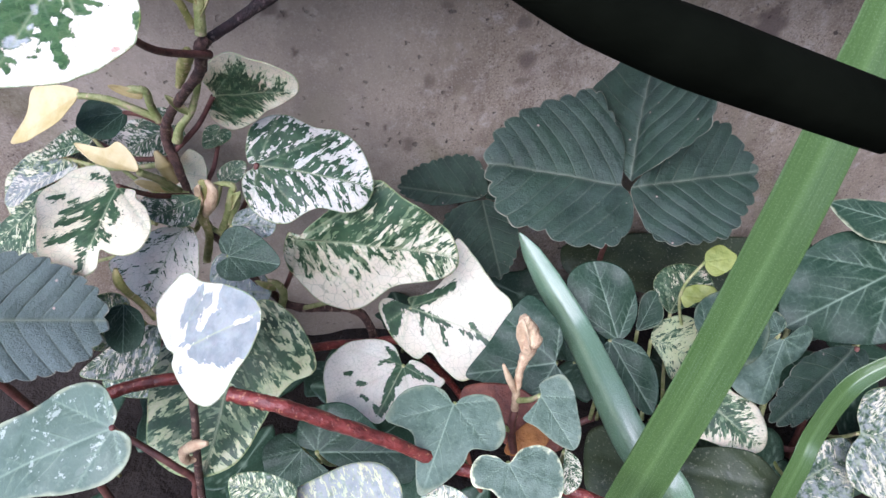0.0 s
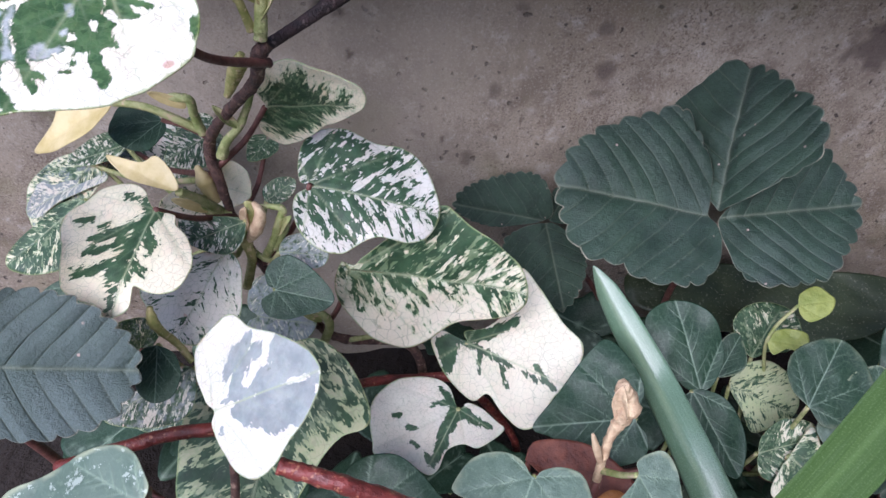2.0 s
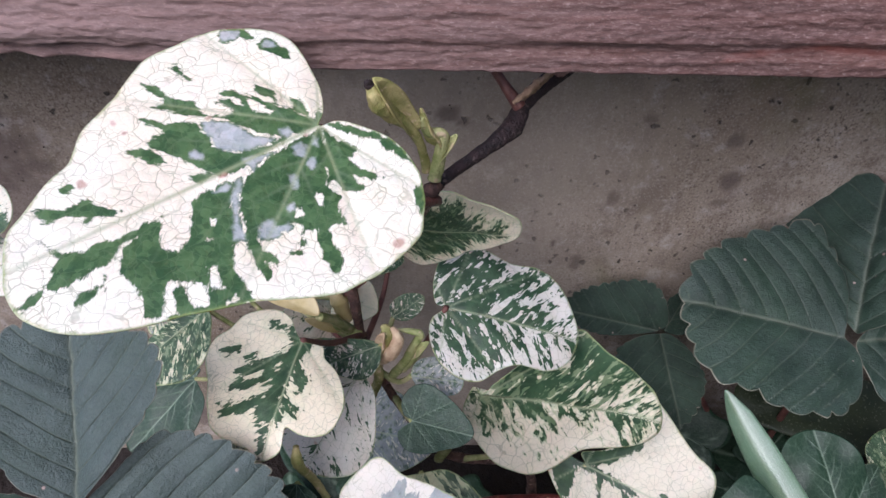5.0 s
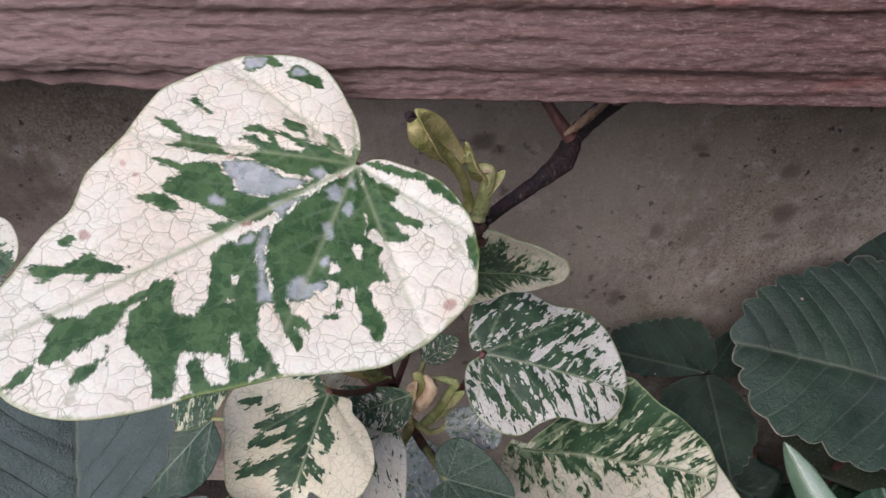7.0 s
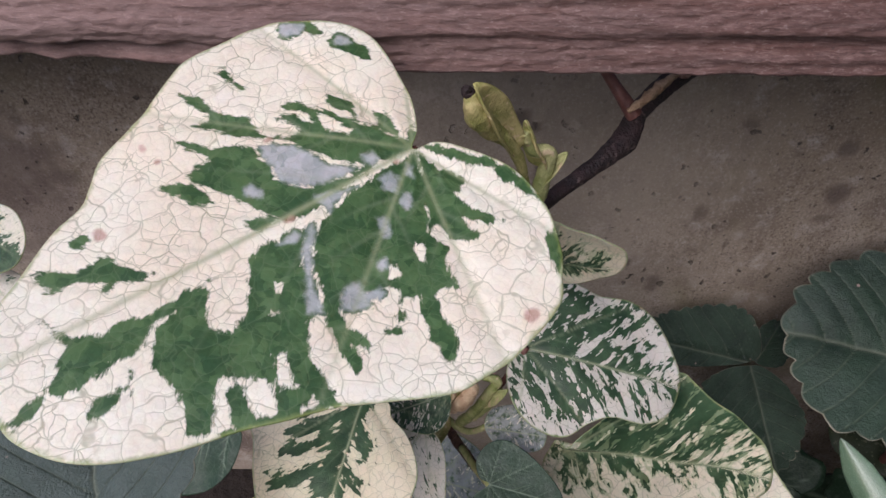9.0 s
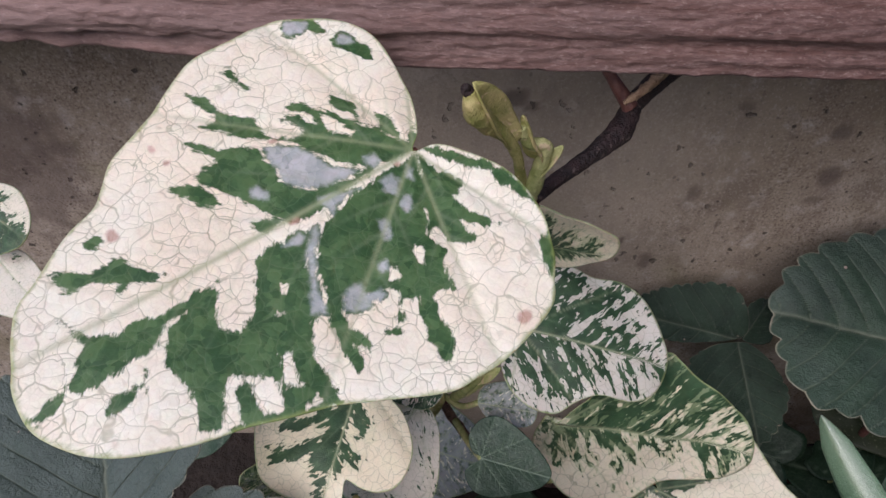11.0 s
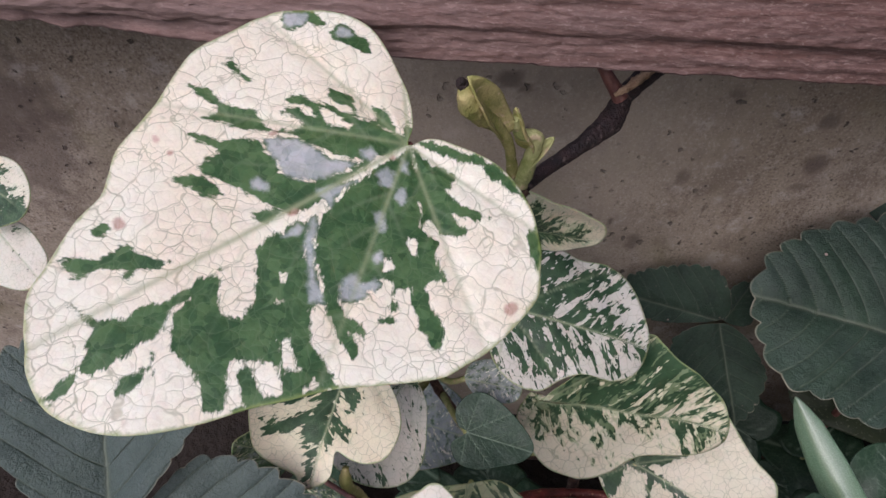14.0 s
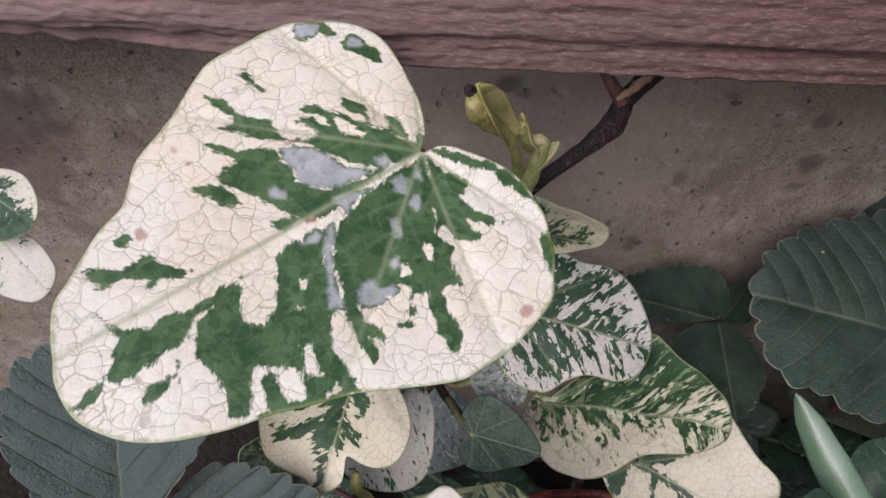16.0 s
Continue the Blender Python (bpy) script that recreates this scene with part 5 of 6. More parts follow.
BUD_SHAPE = [(-80, 8), (-30, 26), (-15, 55), (-6, 86), (0, 101), (6, 86), (15, 55), (30, 26), (80, 8)]
for foot, end, face, skin in (
    ((-0.0572, 0.1812, 0.2615), (-0.0629, 0.1738, 0.2762), (0.55, -0.55, 0.60), BUD),
    ((-0.0524, 0.1838, 0.2570), (-0.0560, 0.1815, 0.2662), (-0.60, -0.60, 0.40), BUD),
    ((-0.0540, 0.1838, 0.2520), (-0.0490, 0.1850, 0.2592), (-0.50, -0.70, 0.30), PETIOLE_GREEN),
    ((-0.0722, 0.1878, 0.1880), (-0.0700, 0.1850, 0.1985), (-0.50, -0.70, 0.40), BUD_TAN),
    ((-0.0650, 0.1895, 0.1850), (-0.0585, 0.1880, 0.1935), (-0.30, -0.80, 0.40), PETIOLE_GREEN),
    ((-0.0850, 0.1925, 0.1905), (-0.0935, 0.1900, 0.1960), (0.20, -0.70, 0.60), YELLOW),
    ((-0.0826, 0.1950, 0.2240), (-0.0905, 0.1930, 0.2290), (0.10, -0.80, 0.50), YELLOW),
    ((-0.0700, 0.1945, 0.2185), (-0.0740, 0.1920, 0.2262), (0.30, -0.80, 0.40), PETIOLE_GREEN),
    ((-0.0570, 0.1890, 0.1470), (-0.0630, 0.1870, 0.1530), (0.10, -0.70, 0.60), PETIOLE_GREEN),
):
    leaf(ivy, foot, end, face, BUD_SHAPE, skin, name="bud_leaf", fold=0.75, wave=0.05, curl=0.06, thick=0.0006, rings=10, around=60)
trailing_ivy = plant("trailing_ivy", (-0.0200, 0.1500, 0.0250), "trailing ivy with red stems and mixed green and cream leaves", "ivy")
tube(trailing_ivy, "red_stem", [(-0.0453, 0.1185, 0.1841), (-0.0388, 0.1180, 0.1823), (-0.0306, 0.1170, 0.1805), (-0.0184, 0.1175, 0.1723), (-0.0058, 0.1180, 0.1636), (0.0090, 0.1185, 0.1512), (0.0265, 0.1160, 0.1479), (0.0485, 0.1130, 0.1452), (0.0750, 0.1050, 0.1300), (0.1000, 0.1100, 0.0600), (0.1050, 0.1120, 0.0200)], [0.0019, 0.0020, 0.0021, 0.0018, 0.0018, 0.0018, 0.0017, 0.0017], RED_BARK, "red woody runner with a cut end", knots=0.1)
tube(trailing_ivy, "red_stem", [(-0.1136, 0.1280, 0.1546), (-0.0957, 0.1330, 0.1590), (-0.0831, 0.1370, 0.1607), (-0.0688, 0.1410, 0.1598), (-0.0575, 0.1600, 0.1432), (-0.0475, 0.1850, 0.1174), (-0.0287, 0.1950, 0.1083), (-0.0114, 0.1950, 0.1069), (0.0100, 0.2000, 0.0600), (0.0100, 0.2000, 0.0200)], [0.0019, 0.0019, 0.0018, 0.0017, 0.0016], RED_BARK, "", knots=0.08)
tube(trailing_ivy, "stem", [(-0.0880, 0.1250, 0.1521), (-0.0791, 0.1210, 0.1508), (-0.0719, 0.1190, 0.1446), (-0.0683, 0.1190, 0.1365), (-0.0706, 0.1190, 0.1194), (-0.0550, 0.1200, 0.0800), (-0.0500, 0.1300, 0.0220)], [0.0008, 0.0011, 0.0011, 0.0012, 0.0012, 0.0014], PETIOLE_RED)
tube(trailing_ivy, "stem", [(-0.0604, 0.1260, 0.1743), (-0.0603, 0.1220, 0.1666), (-0.0619, 0.1190, 0.1567), (-0.0660, 0.1190, 0.1401), (-0.0704, 0.1190, 0.1214)], [0.0010, 0.0011, 0.0012, 0.0013], BARK)
tube(trailing_ivy, "bud", [(-0.0635, 0.1180, 0.1515), (-0.0650, 0.1165, 0.1532), (-0.0639, 0.1160, 0.1588), (-0.0591, 0.1155, 0.1635), (-0.0552, 0.1155, 0.1646)], [0.0010, 0.0013, 0.0014, 0.0016, 0.0006], BUD_TAN, "small curled tan bud", knots=0.1)
tube(trailing_ivy, "bud", [(0.0290, 0.1410, 0.1410), (0.0292, 0.1420, 0.1514), (0.0303, 0.1440, 0.1623), (0.0320, 0.1450, 0.1687), (0.0330, 0.1450, 0.1750), (0.0320, 0.1460, 0.1783), (0.0303, 0.1460, 0.1827)], [0.0011, 0.0012, 0.0013, 0.0019, 0.0027, 0.0024, 0.0016], BUD_TAN, "downy tan bud on a pale stalk", knots=0.05, lumps=0.3, per=12, sides=14)
leaf(trailing_ivy, (0.0325, 0.1448, 0.1700), (0.0296, 0.1440, 0.1842), (-0.40, -0.60, 0.55), BUD_SHAPE, BUD_TAN, name="bud_leaf", fold=0.8, wave=0.06, curl=0.08, thick=0.0006, rings=10, around=60)
tube(trailing_ivy, "shoot", [(0.0290, 0.1420, 0.1528), (0.0268, 0.1410, 0.1612), (0.0250, 0.1410, 0.1679)], [0.0010, 0.0011, 0.0004], BUD_TAN)
tube(trailing_ivy, "stem", [(0.0290, 0.1410, 0.1441), (0.0282, 0.1380, 0.1367), (0.0300, 0.1350, 0.1100), (0.0300, 0.1350, 0.0220)], [0.0012, 0.0013, 0.0014], PETIOLE_RED)
tube(trailing_ivy, "bud", [(-0.0830, 0.1500, 0.1967), (-0.0832, 0.1490, 0.1929), (-0.0832, 0.1500, 0.1875), (-0.0820, 0.1520, 0.1796), (-0.0787, 0.1500, 0.1751)], [0.0006, 0.0014, 0.0011, 0.0010, 0.0009], BUD, "yellow-green bud", knots=0.1)
petiole(leaf(trailing_ivy, (-0.0634, 0.1305, 0.1843), (-0.0378, 0.1334, 0.1992), (-0.40, -0.47, 0.78), [(131, 15), (119, 42), (105, 60), (85, 71), (73, 77), (53, 69), (30, 79), (13, 93), (2, 101), (-8, 97), (-17, 90), (-29, 80), (-47, 74), (-65, 65), (-79, 47), (-96, 27), (-125, 11)], VARIEGATED, streaky=0.45, pull=-0.35, warm=0.2, wave=0.042, cup=-0.08, rings=34, around=180, veins=(0, 45, -55, 100, -110), paint=painted(MARBLED_PATCHES, 0.75), label="pale ivy leaf with grey-green and white patches"), (-0.0604, 0.1260, 0.1743), sag=0.001)
petiole(leaf(trailing_ivy, (-0.0589, 0.1671, 0.1632), (-0.0657, 0.1219, 0.1357), (-0.03, -0.52, 0.86), [(108, 15), (85, 31), (71, 45), (61, 59), (54, 62), (43, 58), (31, 62), (21, 74), (14, 87), (7, 97), (-3, 104), (-14, 105), (-24, 99), (-33, 85), (-43, 72), (-54, 57), (-64, 33)], VARIEGATED, green=0.42, pull=0.0, grey=-0.5, margin=0.6, warm=1.85, streaky=2.0, wave=0.042, rings=26, around=150), (-0.0614, 0.1750, 0.1422))
petiole(leaf(trailing_ivy, (-0.0103, 0.2016, 0.1231), (0.0253, 0.1854, 0.1231), (-0.25, -0.55, 0.80), [(130, 11), (60, 24), (63, 54), (76, 85), (59, 84), (34, 90), (21, 106), (6, 102), (-9, 93), (-24, 97), (-34, 91), (-40, 71), (-45, 50), (-62, 53), (-88, 41), (-127, 33), (-164, 35), (177, 26)], VARIEGATED, warm=0.75, streaky=0.4, fold=-0.08, wave=0.042, rings=34, around=180, paint=painted(BROAD_LEAF_BLOTCHES)), (-0.0120, 0.2050, 0.0900))
petiole(leaf(trailing_ivy, (-0.0117, 0.1791, 0.1150), (-0.0210, 0.1570, 0.1091), (0.10, -0.30, 0.95), [(-131, 36), (-110, 63), (-91, 95), (-73, 118), (-59, 125), (-42, 127), (-34, 130), (-24, 104), (0, 100), (8, 88), (11, 60), (34, 49), (56, 60), (93, 70), (100, 57), (117, 35), (150, 16)], VARIEGATED, warm=0.45, streaky=0.4, fold=-0.1, wave=0.035, rings=34, around=180, paint=painted(WHITE_LEAF_BLOTCHES), label="white ivy leaf with green flecks"), (-0.0050, 0.1850, 0.0800))
petiole(leaf(trailing_ivy, (-0.0803, 0.1512, 0.1704), (-0.1023, 0.1386, 0.1630), (0.00, -0.51, 0.86), [(-27, 25), (-8, 64), (0, 101), (17, 81), (38, 61), (60, 45), (74, 23)], VARIEGATED, green=0.1, pull=0.2, warm=0.4, grey=0.1, streaky=2.2), (-0.0803, 0.1632, 0.1404))
petiole(leaf(trailing_ivy, (-0.0843, 0.1476, 0.1846), (-0.0822, 0.1357, 0.1776), (0.00, -0.51, 0.86), [(-76, 31), (-43, 59), (-22, 85), (-2, 101), (18, 97), (38, 73), (60, 40)], IVY, rings=36, around=200, grey=-0.7, label="small round dark green ivy leaf"), (-0.0843, 0.1596, 0.1546))
petiole(leaf(trailing_ivy, (-0.0711, 0.1074, 0.1852), (-0.1057, 0.0968, 0.1739), (-0.15, -0.45, 0.88), [(-121, 11), (-91, 26), (-72, 39), (-50, 52), (-30, 69), (-21, 90), (-10, 106), (4, 109), (12, 85), (21, 63), (40, 46), (69, 34), (98, 25), (121, 16), (138, 8)], IVY, grey=0.55, green=0.35, warm=1.0, wave=0.042, cup=-0.08, rings=42, around=230, veins=(0, 42, -42, 88, -88, 128, -128), label="large grey-green ivy leaf with pale veins and white flecks"), (-0.0880, 0.1250, 0.1521), sag=0.001, material=PETIOLE_RED)
petiole(leaf(trailing_ivy, (0.0108, 0.1323, 0.1609), (0.0026, 0.1086, 0.1527), (-0.16, -0.27, 0.95), [(-124, 20), (-108, 39), (-88, 60), (-68, 75), (-59, 77), (-38, 55), (-20, 65), (-5, 94), (1, 100), (15, 81), (29, 65), (41, 54), (60, 67), (76, 66), (93, 55), (114, 45), (129, 28), (144, 11)], IVY, grey=0.5, green=0.2, wave=0.02, cup=-0.06, rings=42, around=230, veins=(0, 58, -58, 112, -112), label="three-lobed green ivy leaf with pale veins"), (0.0272, 0.1380, 0.1382), sag=0.002)
petiole(leaf(trailing_ivy, (0.0352, 0.1317, 0.1666), (0.0443, 0.1193, 0.1594), (0.10, -0.45, 0.89), [(152, 18), (118, 36), (99, 51), (69, 55), (35, 65), (14, 88), (-1, 99), (-15, 79), (-41, 52), (-70, 49), (-70, 29)], IVY, rings=36, around=200, grey=0.4, green=0.2, fold=0.08, wave=0.02, veins=(0, 55, -55)), (0.0295, 0.1420, 0.1485), sag=0.001)
petiole(leaf(trailing_ivy, (0.0261, 0.1138, 0.1614), (0.0326, 0.1031, 0.1567), (0.00, -0.41, 0.91), [(-145, 28), (-132, 58), (-109, 76), (-86, 82), (-63, 63), (-43, 71), (-26, 89), (3, 103), (27, 118), (49, 111), (72, 97), (91, 72), (108, 36)], IVY, rings=36, around=200, grey=0.45, green=1.0, wave=0.042, label="ivy leaf with a broad cream edge"), (0.0300, 0.1200, 0.1300))
petiole(leaf(trailing_ivy, (0.0422, 0.1217, 0.1541), (0.0450, 0.1130, 0.1499), (0.10, -0.40, 0.91), [(96, 9), (45, 44), (18, 80), (-2, 103), (-22, 105)], VARIEGATED, green=0.0, warm=0.6), (0.0422, 0.1337, 0.1241))
petiole(leaf(trailing_ivy, (-0.0336, 0.1089, 0.1466), (-0.0523, 0.1126, 0.1483), (0.00, -0.41, 0.91), [(-71, 21), (-24, 64), (-7, 99), (3, 102), (22, 84), (45, 37)], VARIEGATED, green=0.1, warm=1.4, grey=-0.1), (-0.0336, 0.1209, 0.1166))
petiole(leaf(trailing_ivy, (-0.0070, 0.1082, 0.1394), (-0.0361, 0.1116, 0.1409), (0.00, -0.41, 0.91), [(-118, 19), (-93, 35), (-68, 51), (-41, 65), (-17, 83), (-1, 106), (11, 94), (23, 51)], VARIEGATED, green=0.15, warm=1.4, grey=0.6, streaky=1.2), (-0.0070, 0.1202, 0.1094))
petiole(leaf(trailing_ivy, (0.0141, 0.1051, 0.1478), (0.0047, 0.1108, 0.1503), (0.00, -0.41, 0.91), [(-75, 41), (-33, 73), (-11, 98), (12, 112), (31, 82)], VARIEGATED, green=0.0, warm=0.8, grey=0.3), (0.0141, 0.1171, 0.1178))
petiole(leaf(trailing_ivy, (-0.0374, 0.1389, 0.1195), (-0.0036, 0.1397, 0.1199), (0.00, -0.41, 0.91), [(157, 21), (123, 37), (94, 45), (62, 55), (34, 60), (8, 75), (0, 103), (-17, 99), (-22, 57), (-33, 22)], IVY, rings=36, around=200, grey=-0.6, wave=0.04), (-0.0374, 0.1509, 0.0895))
petiole(leaf(trailing_ivy, (-0.0438, 0.1424, 0.1150), (-0.0550, 0.1294, 0.1092), (0.00, -0.41, 0.91), [(-105, 33), (-77, 59), (-47, 77), (-10, 87), (4, 107), (34, 87), (88, 86), (94, 36)], IVY, rings=36, around=200, grey=-0.5, wave=0.04), (-0.0438, 0.1544, 0.0850))
ground_ivy = plant("ground_ivy", (0.0900, 0.2000, 0.0250), "creeping ivy with dark green and mottled leaves near the wall", "ivy")
tube(ground_ivy, "stem", [(0.0200, 0.2000, 0.0300), (0.0600, 0.1950, 0.0500), (0.0900, 0.2000, 0.0600), (0.1300, 0.1900, 0.0500), (0.1700, 0.1850, 0.0450), (0.2000, 0.1900, 0.0220)], [0.0015, 0.0016, 0.0015, 0.0012], PETIOLE_RED, knots=0.1)
petiole(leaf(ground_ivy, (0.0450, 0.1701, 0.1303), (0.0126, 0.1661, 0.1279), (0.00, -0.51, 0.86), [(-115, 29), (-93, 56), (-78, 80), (-56, 74), (-22, 77), (0, 99), (8, 83), (28, 65), (59, 49), (94, 36), (116, 19)], IVY, grey=-0.65, wave=0.042, rings=42, around=230, veins=(0, 50, -50, 105, -105)), (0.0450, 0.1950, 0.0550), sag=0.006)
petiole(leaf(ground_ivy, (0.0710, 0.1894, 0.1195), (0.0622, 0.2140, 0.1380), (0.00, -0.60, 0.80), [(68, 15), (42, 50), (29, 85), (18, 99), (2, 101), (-16, 91), (-31, 72), (-50, 43), (-71, 16)], IVY, grey=-0.4, green=0.0, wave=0.042, rings=42, around=230), (0.0710, 0.1950, 0.0550), sag=0.006)
petiole(leaf(ground_ivy, (0.0679, 0.1891, 0.1199), (0.0826, 0.1657, 0.1061), (0.00, -0.51, 0.86), [(70, 13), (51, 35), (30, 61), (15, 81), (-2, 100), (-14, 76), (-39, 42), (-72, 19)], IVY, grey=-0.3, green=0.0, wave=0.04, rings=42, around=230), (0.0679, 0.1950, 0.0550), sag=0.006)
petiole(leaf(ground_ivy, (0.0832, 0.2063, 0.1049), (0.0925, 0.2205, 0.1132), (0.00, -0.51, 0.86), [(27, 29), (19, 78), (3, 100), (-25, 74), (-45, 47)], IVY, rings=36, around=200, grey=-0.6, green=0.25), (0.0832, 0.1950, 0.0550), sag=0.006)
petiole(leaf(ground_ivy, (0.1002, 0.2204, 0.0999), (0.1130, 0.2387, 0.1106), (0.00, -0.51, 0.86), [(67, 35), (56, 62), (34, 82), (12, 96), (-10, 102), (-31, 90), (-46, 60), (-38, 29)], VARIEGATED, green=0.15, pull=0.3, warm=0.8, streaky=1.4), (0.1002, 0.1950, 0.0550), sag=0.006)
petiole(leaf(ground_ivy, (0.0912, 0.2101, 0.0943), (0.1143, 0.2020, 0.0896), (0.00, -0.51, 0.86), [(90, 27), (75, 47), (57, 75), (34, 97), (14, 104), (-3, 100), (-26, 82), (-44, 73), (-42, 41)], VARIEGATED, green=-0.2, pull=0.2, warm=1.95, streaky=1.2), (0.0912, 0.1950, 0.0550), sag=0.006)
petiole(leaf(ground_ivy, (0.0947, 0.1811, 0.0957), (0.1155, 0.1869, 0.0991), (0.00, -0.51, 0.86), [(59, 25), (46, 46), (33, 75), (13, 104), (-4, 101), (-29, 69), (-71, 52), (-104, 34)], VARIEGATED, green=0.0, pull=0.35, warm=0.8, streaky=1.3), (0.0947, 0.1950, 0.0550), sag=0.006)
petiole(leaf(ground_ivy, (0.1070, 0.1880, 0.1163), (0.1198, 0.2085, 0.1284), (0.00, -0.51, 0.86), [(68, 29), (48, 61), (26, 80), (2, 98), (-20, 96), (-46, 84), (-78, 57), (-115, 30)], IVY, rings=36, around=200, grey=-0.2, green=0.1, wave=0.03), (0.1070, 0.1950, 0.0550), sag=0.006)
petiole(leaf(ground_ivy, (0.1045, 0.1795, 0.0981), (0.1267, 0.1622, 0.0879), (0.00, -0.51, 0.86), [(98, 22), (92, 46), (53, 41), (32, 72), (13, 93), (-1, 99), (-17, 85), (-37, 61), (-75, 51), (-85, 20)], VARIEGATED, green=0.15, pull=0.25, heart=0.35, margin=0.9, warm=0.9, streaky=1.6), (0.1045, 0.1950, 0.0550), sag=0.006)
petiole(leaf(ground_ivy, (0.1842, 0.2215, 0.1261), (0.1401, 0.2041, 0.1107), (-0.10, -0.50, 0.86), [(-110, 26), (-79, 44), (-60, 56), (-40, 70), (-25, 84), (-9, 96), (-1, 99), (9, 89), (26, 73), (48, 60), (67, 46), (99, 17)], IVY, grey=-0.15, green=0.0, wave=0.042, rings=42, around=230, veins=(0, 40, -40, 90, -90)), (0.1700, 0.1950, 0.0550), sag=0.006)
petiole(leaf(ground_ivy, (0.1906, 0.2353, 0.1381), (0.1609, 0.2440, 0.1432), (0.00, -0.51, 0.86), [(-63, 23), (-17, 63), (0, 100), (15, 84), (34, 61), (85, 27)], IVY, rings=36, around=200, grey=-0.3, green=0.5), (0.1700, 0.1950, 0.0550), sag=0.006)
petiole(leaf(ground_ivy, (0.1353, 0.1938, 0.1163), (0.1237, 0.1725, 0.1037), (0.00, -0.51, 0.86), [(-73, 10), (-52, 47), (-51, 74), (-43, 90), (-34, 99), (-16, 103), (2, 100), (12, 73), (18, 44), (70, 33), (125, 43), (149, 37)], IVY, rings=36, around=200, grey=0.25, green=0.1, fold=-0.15, wave=0.03), (0.1353, 0.1950, 0.0550), sag=0.006)
petiole(leaf(ground_ivy, (0.1328, 0.1941, 0.1193), (0.1188, 0.1921, 0.1180), (0.00, -0.51, 0.86), [(-136, 35), (-92, 62), (-38, 80), (1, 111), (22, 65)], IVY, rings=36, around=200, grey=0.0, green=0.3), (0.1328, 0.1950, 0.0550), sag=0.006)
petiole(leaf(ground_ivy, (0.1444, 0.1594, 0.0661), (0.1674, 0.1711, 0.0730), (0.00, -0.51, 0.86), [(63, 24), (43, 56), (22, 84), (7, 111), (-19, 89), (-56, 78), (-111, 36)], VARIEGATED, green=0.15, pull=0.3, warm=0.6, grey=0.2), (0.1444, 0.1950, 0.0550), sag=0.006)
petiole(leaf(ground_ivy, (0.1660, 0.1712, 0.0869), (0.1899, 0.1657, 0.0836), (0.00, -0.51, 0.86), [(106, 28), (91, 61), (74, 84), (51, 117), (24, 109), (-17, 112), (-46, 108), (-69, 98), (-90, 82), (-104, 57), (-114, 28)], VARIEGATED, green=0.0, pull=0.35, warm=0.6, grey=0.2), (0.1660, 0.1950, 0.0550), sag=0.006)
strawberry = plant("strawberry_plant", (0.0700, 0.2550, 0.0220), "strawberry plant with dark green toothed leaves against the wall", "strawberry plant", "strawberry plants")
stalk = tube(strawberry, "leaf_stalk", [(0.0700, 0.2550, 0.0220), (0.0737, 0.2546, 0.0966), (0.0774, 0.2422, 0.1432), (0.0774, 0.2422, 0.1500)], [0.0018, 0.0014, 0.0013, 0.0008], PETIOLE_RED)
leaf(stalk, (0.0750, 0.2423, 0.1533), (0.0207, 0.2433, 0.1663), (0.20, -0.48, 0.85), [(-85, 12), (-85, 31), (-73, 54), (-67, 74), (-52, 77), (-33, 87), (-19, 97), (-9, 100), (1, 100), (13, 97), (22, 94), (31, 90), (41, 74), (53, 69), (67, 58), (85, 49), (98, 37), (112, 24), (128, 10)], STRAWBERRY, name="leaflet", pinnate=7.2, quilt=0.026, grey=-0.25, teeth=24, fold=0.12, droop=0.10, wave=0.02, rings=54, around=380)
leaf(stalk, (0.0778, 0.2444, 0.1544), (0.0889, 0.2863, 0.1896), (-0.70, -0.34, 0.63), [(40, 18), (34, 52), (39, 85), (40, 106), (33, 113), (21, 110), (7, 103), (-8, 96), (-23, 87), (-36, 84), (-48, 80), (-58, 72), (-62, 58), (-64, 40), (-70, 19), (-80, 7)], STRAWBERRY, name="leaflet", pinnate=7.2, quilt=0.026, grey=-0.25, teeth=23, fold=0.10, wave=0.02, rings=54, around=380)
leaf(stalk, (0.0788, 0.2419, 0.1524), (0.1315, 0.2536, 0.1530), (0.10, -0.50, 0.86), [(39, 14), (32, 40), (31, 62), (27, 92), (13, 99), (2, 103), (-12, 95), (-27, 84), (-40, 77), (-59, 60), (-76, 49), (-86, 37), (-93, 21), (-104, 9)], STRAWBERRY, name="leaflet", pinnate=7.2, quilt=0.026, grey=-0.25, teeth=23, fold=0.10, droop=0.06, wave=0.02, rings=54, around=380)
stalk = tube(strawberry, "leaf_stalk", [(0.0700, 0.2550, 0.0220), (0.0445, 0.2619, 0.0875), (0.0189, 0.2568, 0.1250), (0.0189, 0.2568, 0.1318)], [0.0016, 0.0012, 0.0011, 0.0007], PETIOLE_RED)
leaf(stalk, (0.0174, 0.2572, 0.1341), (-0.0183, 0.2631, 0.1355), (-0.10, -0.75, 0.65), [(22, 23), (17, 59), (7, 92), (1, 104), (-11, 98), (-25, 80), (-49, 62), (-73, 50), (-91, 33), (-125, 14)], STRAWBERRY, name="leaflet", pinnate=7, teeth=26, fold=0.15, wave=0.042, rings=36, around=300)
